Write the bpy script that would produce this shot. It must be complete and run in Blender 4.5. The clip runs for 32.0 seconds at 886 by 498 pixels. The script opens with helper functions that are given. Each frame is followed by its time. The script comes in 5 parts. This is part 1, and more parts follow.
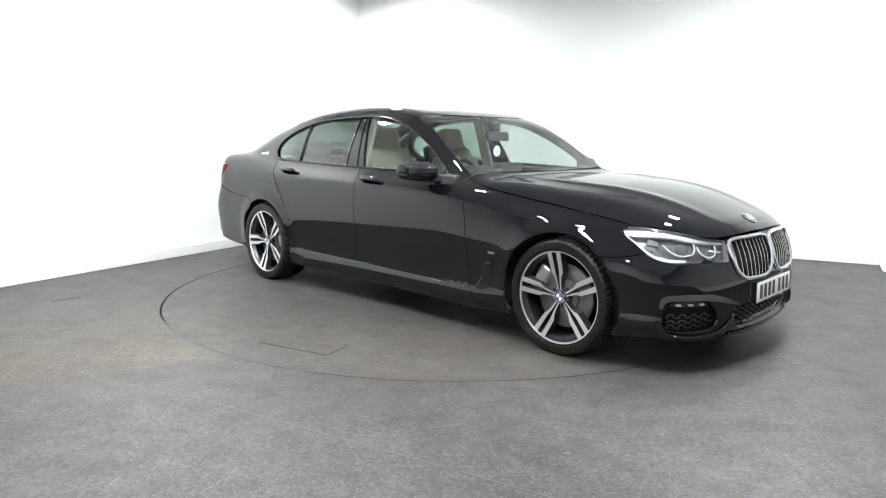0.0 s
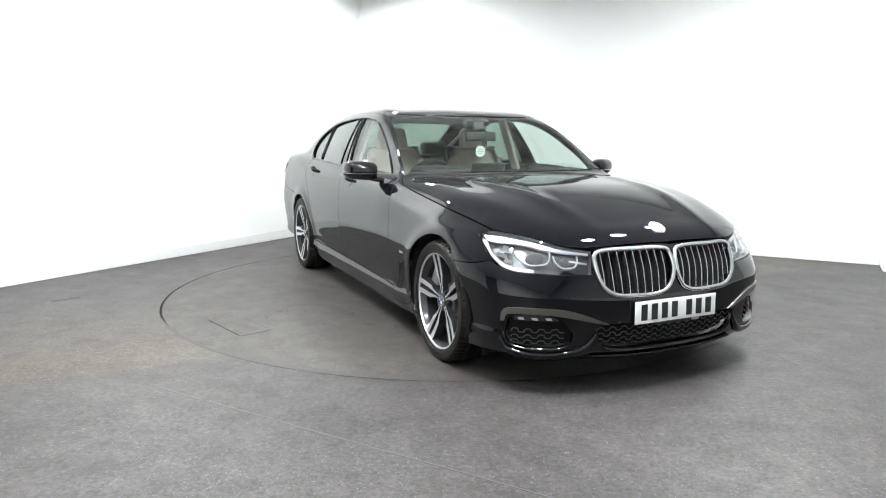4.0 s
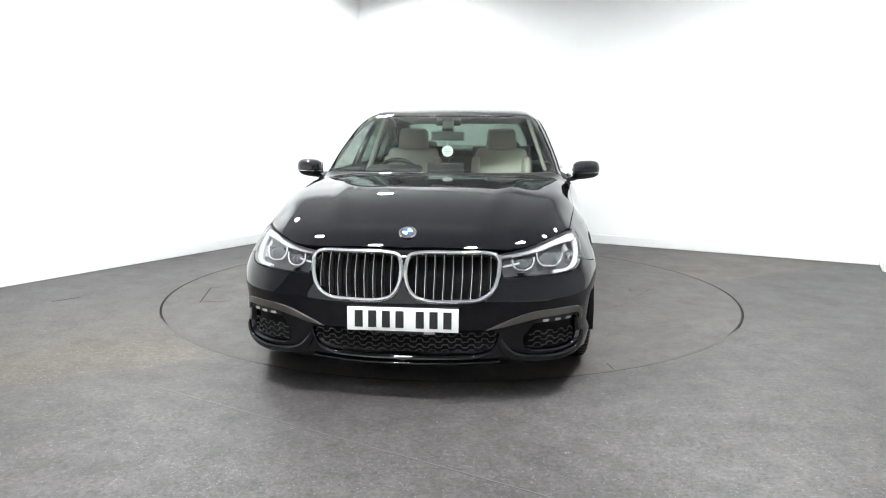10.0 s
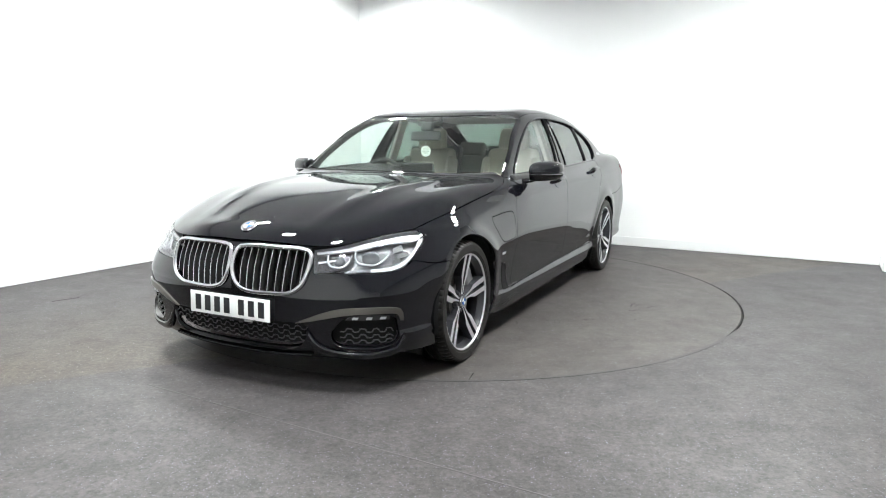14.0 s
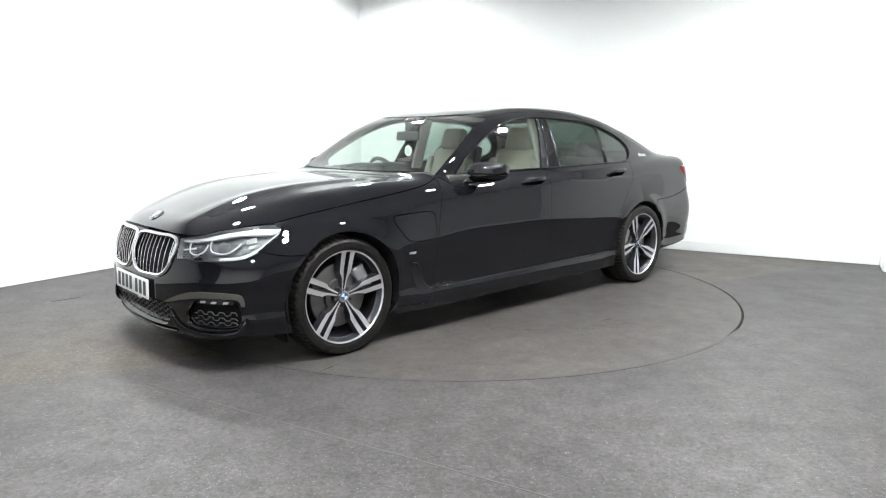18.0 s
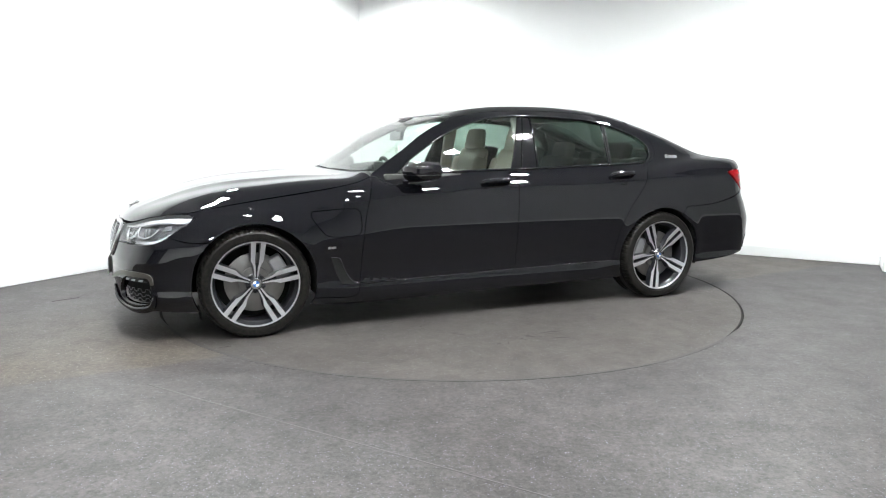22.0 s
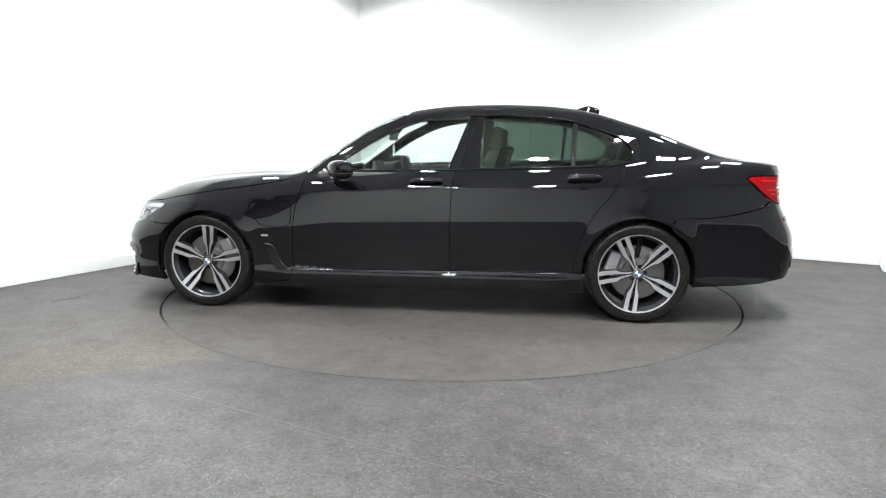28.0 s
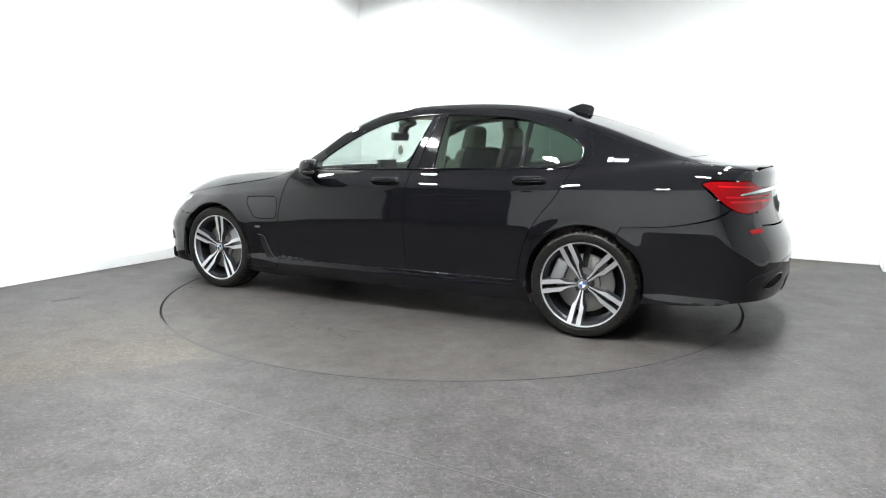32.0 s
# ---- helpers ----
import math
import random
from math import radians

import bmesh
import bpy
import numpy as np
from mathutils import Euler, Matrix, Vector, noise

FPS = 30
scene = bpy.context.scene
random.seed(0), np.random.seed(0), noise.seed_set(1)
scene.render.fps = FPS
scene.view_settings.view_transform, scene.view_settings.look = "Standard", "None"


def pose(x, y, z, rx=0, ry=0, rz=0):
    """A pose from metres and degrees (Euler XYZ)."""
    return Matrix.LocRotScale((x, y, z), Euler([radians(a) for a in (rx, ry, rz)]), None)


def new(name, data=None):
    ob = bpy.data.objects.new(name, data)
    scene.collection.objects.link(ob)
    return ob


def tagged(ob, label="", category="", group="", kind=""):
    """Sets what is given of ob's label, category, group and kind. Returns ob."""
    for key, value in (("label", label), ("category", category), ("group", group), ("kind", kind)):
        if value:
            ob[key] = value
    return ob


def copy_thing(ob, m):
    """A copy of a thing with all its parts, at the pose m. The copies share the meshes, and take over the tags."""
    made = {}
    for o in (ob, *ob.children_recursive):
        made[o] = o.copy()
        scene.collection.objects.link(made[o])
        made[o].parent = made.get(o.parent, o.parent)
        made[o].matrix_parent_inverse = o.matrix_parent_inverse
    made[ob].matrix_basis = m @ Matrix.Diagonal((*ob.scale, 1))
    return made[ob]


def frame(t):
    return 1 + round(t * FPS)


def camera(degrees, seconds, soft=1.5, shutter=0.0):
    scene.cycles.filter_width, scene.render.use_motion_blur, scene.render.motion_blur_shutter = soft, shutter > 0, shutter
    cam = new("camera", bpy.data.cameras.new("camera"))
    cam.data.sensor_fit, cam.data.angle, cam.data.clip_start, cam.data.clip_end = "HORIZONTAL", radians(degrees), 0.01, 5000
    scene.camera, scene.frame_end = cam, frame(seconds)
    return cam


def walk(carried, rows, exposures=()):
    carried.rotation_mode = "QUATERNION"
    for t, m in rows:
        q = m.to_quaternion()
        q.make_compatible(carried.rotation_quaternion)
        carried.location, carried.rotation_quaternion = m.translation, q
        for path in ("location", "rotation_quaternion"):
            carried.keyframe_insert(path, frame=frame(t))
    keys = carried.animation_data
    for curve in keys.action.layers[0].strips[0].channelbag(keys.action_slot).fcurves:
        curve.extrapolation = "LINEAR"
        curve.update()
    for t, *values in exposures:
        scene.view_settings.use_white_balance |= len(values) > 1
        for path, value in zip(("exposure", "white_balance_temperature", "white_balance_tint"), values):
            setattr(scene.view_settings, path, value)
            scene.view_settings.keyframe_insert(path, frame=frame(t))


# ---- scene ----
# A black saloon car turns on a flush turntable in a white photo studio.

# ---- camera: on a tripod, still ----
EYE = (0.0, -5.5508, 1.2093)
PITCH, ROLL, YAW = -9.064, 0.246, 0.659
from mathutils.geometry import delaunay_2d_cdt

cam = camera(66.98, 32.0, soft=1.1)
CAM_POSE = Matrix.Translation(EYE) @ pose(0, 0, 0, 0, 0, YAW) @ pose(0, 0, 0, 90 + PITCH) @ pose(0, 0, 0, 0, 0, ROLL)
walk(cam, [(0.0, CAM_POSE), (32.0, CAM_POSE)])
scene.view_settings.exposure = 0.0


def car_turn(t):
    """Degrees by which the car's nose has passed the camera; the table turns at about five degrees a second."""
    s = (t - 16) / 16
    return -46.215 + 5.0829 * t - 1.0427 * (s * s - 1) - 0.6221 * (s ** 3 - s)


# ---- world: closed room, a trace of grey ----
world = bpy.data.worlds.new("world")
scene.world = world
world.use_nodes = True
world.node_tree.nodes["Background"].inputs[0].default_value = (0.8, 0.85, 0.9, 1)
world.node_tree.nodes["Background"].inputs[1].default_value = 0.02

# ---- materials ----
def material(name, color, rough=0.5, metal=0.0, coat=0.0, spec=0.5, emit=0.0, alpha=1.0, trans=0.0, ior=1.5):
    m = bpy.data.materials.new(name)
    m.use_nodes = True
    b = m.node_tree.nodes["Principled BSDF"]
    b.inputs["Base Color"].default_value = (*color, 1)
    b.inputs["Roughness"].default_value = rough
    b.inputs["Metallic"].default_value = metal
    b.inputs["Coat Weight"].default_value = coat
    b.inputs["Coat Roughness"].default_value = 0.02
    b.inputs["Specular IOR Level"].default_value = spec
    b.inputs["Transmission Weight"].default_value = trans
    b.inputs["IOR"].default_value = ior
    b.inputs["Alpha"].default_value = alpha
    if emit:
        b.inputs["Emission Color"].default_value = (*color, 1)
        b.inputs["Emission Strength"].default_value = emit
    return m


def nodes_of(m):
    t = m.node_tree
    return t.nodes, t.links, t.nodes["Principled BSDF"]


def add_noise(m, scale, color_a, color_b, detail=6.0, bump=0.0, rough=None, low=0.35, high=0.65, distance=0.01):
    """Mottles the base colour, and roughens or bumps the surface, by one noise in object space."""
    n, l, b = nodes_of(m)
    co = n.new("ShaderNodeTexCoord")
    tex = n.new("ShaderNodeTexNoise")
    tex.inputs["Scale"].default_value, tex.inputs["Detail"].default_value = scale, detail
    l.new(co.outputs["Object"], tex.inputs["Vector"])
    ramp = n.new("ShaderNodeValToRGB")
    ramp.color_ramp.elements[0].position, ramp.color_ramp.elements[1].position = low, high
    ramp.color_ramp.elements[0].color, ramp.color_ramp.elements[1].color = (*color_a, 1), (*color_b, 1)
    l.new(tex.outputs["Fac"], ramp.inputs["Fac"])
    l.new(ramp.outputs["Color"], b.inputs["Base Color"])
    if rough:
        mr = n.new("ShaderNodeMapRange")
        mr.inputs["To Min"].default_value, mr.inputs["To Max"].default_value = rough
        l.new(tex.outputs["Fac"], mr.inputs["Value"])
        l.new(mr.outputs["Result"], b.inputs["Roughness"])
    if bump:
        bp = n.new("ShaderNodeBump")
        bp.inputs["Strength"].default_value, bp.inputs["Distance"].default_value = bump, distance
        l.new(tex.outputs["Fac"], bp.inputs["Height"])
        l.new(bp.outputs["Normal"], b.inputs["Normal"])
    return m


def glass_material(name, tint, gloss=0.03, base=0.085):
    """Thin pane: tinted see-through, with a mirror sheen that grows towards grazing angles."""
    m = bpy.data.materials.new(name)
    m.use_nodes = True
    n, l = m.node_tree.nodes, m.node_tree.links
    n.clear()
    out, mix = n.new("ShaderNodeOutputMaterial"), n.new("ShaderNodeMixShader")
    tr, gl, lw = n.new("ShaderNodeBsdfTransparent"), n.new("ShaderNodeBsdfGlossy"), n.new("ShaderNodeLayerWeight")
    tr.inputs["Color"].default_value = (*tint, 1)
    gl.inputs["Roughness"].default_value = gloss
    lw.inputs["Blend"].default_value = 0.5
    p, q = n.new("ShaderNodeMath"), n.new("ShaderNodeMath")
    p.operation, q.operation = "POWER", "MULTIPLY_ADD"
    p.inputs[1].default_value = 4.0
    q.inputs[1].default_value, q.inputs[2].default_value = 1 - base, base
    l.new(lw.outputs["Facing"], p.inputs[0])
    l.new(p.outputs[0], q.inputs[0])
    l.new(q.outputs[0], mix.inputs[0])
    l.new(tr.outputs[0], mix.inputs[1])
    l.new(gl.outputs[0], mix.inputs[2])
    l.new(mix.outputs[0], out.inputs[0])
    return m


PAINT = add_noise(material("black_metallic_paint", (0.002, 0.002, 0.003), 0.5, 0.0, 1.0, spec=0.0), 900, (0.0019, 0.0019, 0.0028), (0.0040, 0.0040, 0.0056), 2.0)
GLOSS_BLACK = material("gloss_black_trim", (0.004, 0.004, 0.005), 0.06, 0, 0.0)
BLACK_PLASTIC = add_noise(material("black_plastic", (0.012, 0.012, 0.013), 0.55), 300, (0.009, 0.009, 0.010), (0.018, 0.018, 0.019), bump=0.15, distance=0.001)
DARK_VOID = material("matt_black_liner", (0.008, 0.008, 0.008), 0.9, spec=0.2)
CHROME = material("chrome", (0.75, 0.76, 0.78), 0.08, 1.0)
DARK_CHROME = material("dark_chrome", (0.20, 0.20, 0.22), 0.16, 1.0)
SATIN = material("satin_aluminium", (0.55, 0.56, 0.58), 0.28, 1.0)
RIM_FACE = material("diamond_turned_alloy", (0.68, 0.68, 0.70), 0.30, 0.9)
RIM_DARK = material("dark_grey_alloy", (0.018, 0.018, 0.022), 0.3, 0.2, 0.5)
RUBBER = add_noise(material("tyre_rubber", (0.008, 0.008, 0.008), 0.5, spec=0.2), 60, (0.003, 0.003, 0.003), (0.012, 0.0105, 0.009), rough=(0.30, 0.60))
DISC = add_noise(material("brake_disc_steel", (0.16, 0.155, 0.15), 0.42, 0.9), 6, (0.17, 0.165, 0.16), (0.26, 0.253, 0.245))
CALIPER = material("grey_caliper", (0.26, 0.26, 0.27), 0.35, 0.6)
SIDE_GLASS = glass_material("side_glass", (0.78, 0.86, 0.82))
PRIVACY_GLASS = glass_material("privacy_glass", (0.23, 0.305, 0.262))
SCREEN_GLASS = glass_material("windscreen_glass", (0.76, 0.84, 0.80))
LAMP_GLASS = glass_material("lamp_glass", (0.93, 0.94, 0.95), 0.01)
LAMP_CHROME = material("lamp_reflector", (0.80, 0.81, 0.83), 0.12, 1.0)
LAMP_GREY = material("lamp_housing_grey", (0.20, 0.20, 0.21), 0.3, 0.5)
MOCHA = add_noise(material("mocha_leather", (0.07, 0.06, 0.05), 0.5), 9, (0.065, 0.055, 0.046), (0.08, 0.07, 0.06), bump=0.05, distance=0.002)
RED_LENS = material("red_lens", (0.155, 0.0015, 0.003), 0.10, 0, 0.0, spec=0.2)
RED_BRIGHT = material("red_light_bar", (0.34, 0.006, 0.009), 0.2, 0, 0.0, spec=0.2)
LEATHER = add_noise(material("ivory_leather", (0.66, 0.60, 0.50), 0.45), 9, (0.40, 0.365, 0.305), (0.45, 0.41, 0.345), bump=0.05, distance=0.002)
DASH = add_noise(material("dark_dashboard", (0.02, 0.02, 0.02), 0.6), 200, (0.015, 0.015, 0.015), (0.028, 0.027, 0.026))
HEADLINER = material("light_headliner", (0.45, 0.43, 0.39), 0.9)
PLATE_WHITE = material("white_number_plate", (0.82, 0.83, 0.82), 0.35, 0, 0.3)
PLATE_INK = material("black_plate_bars", (0.01, 0.01, 0.012), 0.4)
BLUE = material("emblem_blue", (0.03, 0.10, 0.30), 0.2, 0, 1.0)
WHITE_ENAMEL = material("emblem_white", (0.62, 0.62, 0.64), 0.2, 0, 1.0)

# ---- room: floor, turntable, walls ----
def mesh_of(name, verts, faces, mat, smooth=False):
    me = bpy.data.meshes.new(name)
    me.from_pydata([tuple(map(float, v)) for v in verts], [], [tuple(map(int, f)) for f in faces])
    me.materials.append(mat)
    if smooth:
        me.shade_smooth()
    return me


def box_mesh(name, a, b, mat, bevel=0.0):
    bm = bmesh.new()
    bmesh.ops.create_cube(bm, size=1)
    for v in bm.verts:
        v.co = [a[i] + (v.co[i] + 0.5) * (b[i] - a[i]) for i in range(3)]
    if bevel:
        bmesh.ops.bevel(bm, geom=bm.edges[:], offset=bevel, segments=2, affect="EDGES")
    me = bpy.data.meshes.new(name)
    bm.to_mesh(me)
    bm.free()
    me.materials.append(mat)
    return me


# Room frame: origin at the back corner, a along the far wall, b along the side walls towards the camera.
CORNER = Vector((-1.313, 4.28, 0))
ROOM_ANGLE = -28.9
ROOM = Matrix.Translation(CORNER) @ pose(0, 0, 0, 0, 0, ROOM_ANGLE)
WIDE, DEEP, HIGH = 8.7, 9.6, 3.19
PIER_A, PIER_B = 6.47, 0.4

WALL = add_noise(material("white_wall_paint", (0.80, 0.80, 0.79), 0.7), 1.3, (0.825, 0.828, 0.828), (0.85, 0.852, 0.852), bump=0.05, distance=0.002)
# East wall, out of view: its weaker light is put into a grey colour.
DIMMED_WALL = add_noise(material("dimmed_wall_paint", (0.4, 0.4, 0.4), 0.7), 1.3, (0.40, 0.40, 0.405), (0.43, 0.43, 0.435), bump=0.05, distance=0.002)
SKIRTING = material("white_skirting_gloss", (0.72, 0.725, 0.725), 0.35)
CEILING = material("grey_ceiling", (0.82, 0.82, 0.825), 0.8)


def floor_material(name, patch):
    """Grey safety vinyl: fine speckle, sparkling grit, wide scuffs and, on the floor, a warmer buff patch beside the
    table.
    """
    m = material(name, (0.12, 0.12, 0.12), 0.42, spec=0.22)
    n, l, b = nodes_of(m)
    co = n.new("ShaderNodeTexCoord")

    def tex(scale, detail=4.0, rough=0.55):
        t = n.new("ShaderNodeTexNoise")
        t.inputs["Scale"].default_value, t.inputs["Detail"].default_value, t.inputs["Roughness"].default_value = scale, detail, rough
        l.new(co.outputs["Object"], t.inputs["Vector"])
        return t.outputs["Fac"]

    def ramp(fac, p0, c0, p1, c1):
        r = n.new("ShaderNodeValToRGB")
        r.color_ramp.elements[0].position, r.color_ramp.elements[1].position = p0, p1
        r.color_ramp.elements[0].color, r.color_ramp.elements[1].color = (*c0, 1), (*c1, 1)
        l.new(fac, r.inputs["Fac"])
        return r.outputs["Color"]

    def mix(fac, a, c, kind="MIX"):
        x = n.new("ShaderNodeMix")
        x.data_type, x.blend_type = "RGBA", kind
        if isinstance(fac, float):
            x.inputs[0].default_value = fac
        else:
            l.new(fac, x.inputs[0])
        l.new(a, x.inputs[6])
        l.new(c, x.inputs[7])
        return x.outputs[2]

    def math_node(kind, a, c):
        x = n.new("ShaderNodeMath")
        x.operation = kind
        for i, v in enumerate((a, c)):
            if isinstance(v, (int, float)):
                x.inputs[i].default_value = v
            else:
                l.new(v, x.inputs[i])
        return x.outputs[0]

    if patch:
        base = ramp(tex(0.8, 5.0), 0.3, (0.0372, 0.0344, 0.0340), 0.7, (0.0548, 0.0506, 0.0498))
    else:
        base = ramp(tex(1.6, 5.0), 0.3, (0.0408, 0.0366, 0.0342), 0.7, (0.0610, 0.0552, 0.0520))
    scuff = ramp(tex(7.0, 9.0, 0.7), 0.30, (0.60, 0.595, 0.59), 0.70, (1.36, 1.345, 1.33))
    if patch:
        speck = ramp(tex(42.0, 9.0, 0.85), 0.36, (0.38, 0.38, 0.39), 0.64, (1.68, 1.66, 1.70))
    else:
        speck = ramp(tex(42.0, 9.0, 0.85), 0.36, (0.66, 0.66, 0.67), 0.64, (1.35, 1.34, 1.35))
    c = mix(1.0, mix(1.0, base, scuff, "MULTIPLY"), speck, "MULTIPLY")
    # pale grit, unevenly strewn
    vor = n.new("ShaderNodeTexVoronoi")
    vor.inputs["Scale"].default_value = 105
    l.new(co.outputs["Object"], vor.inputs["Vector"])
    near = ramp(vor.outputs["Distance"], 0.10, (1, 1, 1), 0.28, (0, 0, 0))
    some = ramp(vor.outputs["Color"], 0.52, (0, 0, 0), 0.70, (1, 1, 1))
    c = mix(mix(1.0, near, some, "MULTIPLY"), c, ramp(tex(30.0), 0.4, (0.08, 0.08, 0.10), 0.6, (0.28, 0.28, 0.36)))
    # dark drips and tyre scuffs
    drip = ramp(tex(11.0, 3.0, 0.5), 0.70, (0, 0, 0), 0.76, (1, 1, 1))
    c = mix(mix(1.0, drip, ramp(tex(1.1), 0.5, (0, 0, 0), 0.62, (0.6, 0.6, 0.6)), "MULTIPLY"), c, ramp(tex(5.0), 0, (0.028, 0.027, 0.025), 1, (0.032, 0.031, 0.029)))
    if patch:
        xyz = n.new("ShaderNodeSeparateXYZ")
        l.new(co.outputs["Object"], xyz.inputs[0])
        x, y = xyz.outputs[0], xyz.outputs[1]
        wob = math_node("MULTIPLY", math_node("SUBTRACT", tex(1.6, 5.0), 0.5), 0.5)
        line = math_node("ADD", math_node("ADD", math_node("MULTIPLY", x, -0.509), math_node("MULTIPLY", y, 0.861)), 0.976)
        line = math_node("ADD", line, math_node("MULTIPLY", wob, 0.25))
        low = ramp(math_node("MULTIPLY", line, 4.0), 0.0, (0, 0, 0), 0.14, (1, 1, 1))
        high = ramp(math_node("ADD", math_node("MULTIPLY", line, 0.4), wob), 0.15, (1, 1, 1), 0.75, (0, 0, 0))
        c = mix(mix(1.0, low, high, "MULTIPLY"), c, mix(1.0, c, ramp(tex(2.0), 0.3, (1.36, 1.25, 1.04), 0.7, (1.20, 1.13, 0.99)), "MULTIPLY"))
    l.new(c, b.inputs["Base Color"])
    mr = n.new("ShaderNodeMapRange")
    mr.inputs["To Min"].default_value, mr.inputs["To Max"].default_value = 0.42, 0.60
    l.new(tex(3.0, 6.0), mr.inputs["Value"])
    l.new(mr.outputs["Result"], b.inputs["Roughness"])
    bp = n.new("ShaderNodeBump")
    bp.inputs["Strength"].default_value, bp.inputs["Distance"].default_value = 0.35, 0.002
    l.new(tex(140.0, 3.0), bp.inputs["Height"])
    l.new(bp.outputs["Normal"], b.inputs["Normal"])
    return m


FLOOR = floor_material("grey_safety_vinyl", True)
DECK = floor_material("grey_table_vinyl", False)
TABLE_R = 2.273
SEAM = material("dark_joint", (0.025, 0.024, 0.023), 0.9, spec=0.1)


def ring_plate(r0, r1, z0, z1, n=160):
    """A flat annular plate with walls."""
    vs, fs = [], []
    for i in range(n):
        c, s = math.cos(2 * math.pi * i / n), math.sin(2 * math.pi * i / n)
        vs += [(r0 * c, r0 * s, z0), (r0 * c, r0 * s, z1), (r1 * c, r1 * s, z1), (r1 * c, r1 * s, z0)]
    for i in range(n):
        a, b = 4 * i, 4 * ((i + 1) % n)
        fs += [(a, b, b + 1, a + 1), (a + 1, b + 1, b + 2, a + 2), (a + 2, b + 2, b + 3, a + 3)]
    return vs, fs


def build_room():
    # floor sheet with a round well for the table
    n = 160
    vs = [(TABLE_R * math.cos(2 * math.pi * i / n), TABLE_R * math.sin(2 * math.pi * i / n), 0) for i in range(n)]
    inv = ROOM.inverted()
    fs = []
    outer = []
    for i in range(n):
        a = 2 * math.pi * i / n
        d = inv.to_3x3() @ Vector((math.cos(a), math.sin(a), 0))
        o = inv @ Vector((0, 0, 0))
        ks = []
        for q, lim0, lim1 in ((0, 0.0, WIDE), (1, -DEEP, 0.0)):
            if abs(d[q]) > 1e-9:
                ks += [k for k in ((lim0 - o[q]) / d[q], (lim1 - o[q]) / d[q]) if k > 0]
        k = min(ks)
        outer.append(Vector((math.cos(a), math.sin(a), 0)) * k)
    vs += [tuple(v) for v in outer]
    corners = [ROOM @ Vector(c) for c in ((0, 0, 0), (WIDE, 0, 0), (WIDE, -DEEP, 0), (0, -DEEP, 0))]
    for i in range(n):
        j = (i + 1) % n
        fs.append((i, n + i, n + j, j))
        for c in corners:
            a0, a1 = 2 * math.pi * i / n, 2 * math.pi * (i + 1) / n
            a = math.atan2(c.y, c.x) % (2 * math.pi)
            if a0 < a < a1:
                vs.append(tuple(c))
                fs.append((n + i, len(vs) - 1, n + j))
    tagged(new("floor", mesh_of("floor", vs, fs, FLOOR)), "speckled grey safety vinyl floor with scuffs", "floor", kind="structure")
    tagged(new("well_bottom", mesh_of("well_bottom", *ring_plate(1.9, TABLE_R + 0.02, -0.09, -0.046), SEAM)), "dark gap under the turntable edge", "floor", kind="structure")
    tagged(new("well_rim", mesh_of("well_rim", *ring_plate(TABLE_R + 0.0005, TABLE_R + 0.02, -0.09, -0.002), SEAM)), "dark metal rim round the turntable", "floor", kind="structure")

    def wall(name, a, b, label, mat=WALL):
        o = new(name, box_mesh(name, a, b, mat))
        o.matrix_world = ROOM
        return tagged(o, label, "wall", kind="structure")

    th = 0.12
    wall("wall_north", (-th, 0, 0), (WIDE + th, th, HIGH), "smooth white painted studio wall")
    wall("wall_west", (-th, -DEEP, 0), (0, 0, HIGH), "smooth white painted studio wall")
    wall("wall_east", (WIDE, -DEEP, 0), (WIDE + th, 0, HIGH), "unseen studio wall, greyed to stand for its weaker light", DIMMED_WALL)
    wall("wall_south", (-th, -DEEP - th, 0), (WIDE + th, -DEEP, HIGH), "smooth white painted studio wall")
    wall("wall_pier", (PIER_A, -PIER_B, 0), (WIDE, 0, HIGH), "smooth white painted wall pier")
    o = new("ceiling", box_mesh("ceiling", (-th, -DEEP - th, HIGH), (WIDE + th, th, HIGH + 0.1), CEILING))
    o.matrix_world = ROOM
    tagged(o, "plain grey studio ceiling", "ceiling", kind="structure")
    h, d = 0.105, 0.016
    for name, a, b in (("baseboard_north", (d, -d, 0), (PIER_A - d, -0.001, h)), ("baseboard_west", (0.001, -DEEP, 0), (d, -d, h)), ("baseboard_pier", (PIER_A - d, -PIER_B, 0), (PIER_A - 0.001, -d, h)), ("baseboard_east", (WIDE - d, -DEEP, 0), (WIDE - 0.001, -PIER_B, h))):
        o = new(name, box_mesh(name, a, b, SKIRTING, 0.004))
        o.matrix_world = ROOM
        tagged(o, "white gloss skirting board", "skirting board", kind="structure")


ADDED_DARK = add_noise(material("added_dark_paint", (0.10, 0.10, 0.105), 0.55), 4.0, (0.09, 0.09, 0.094), (0.115, 0.115, 0.12), bump=0.05, distance=0.002)


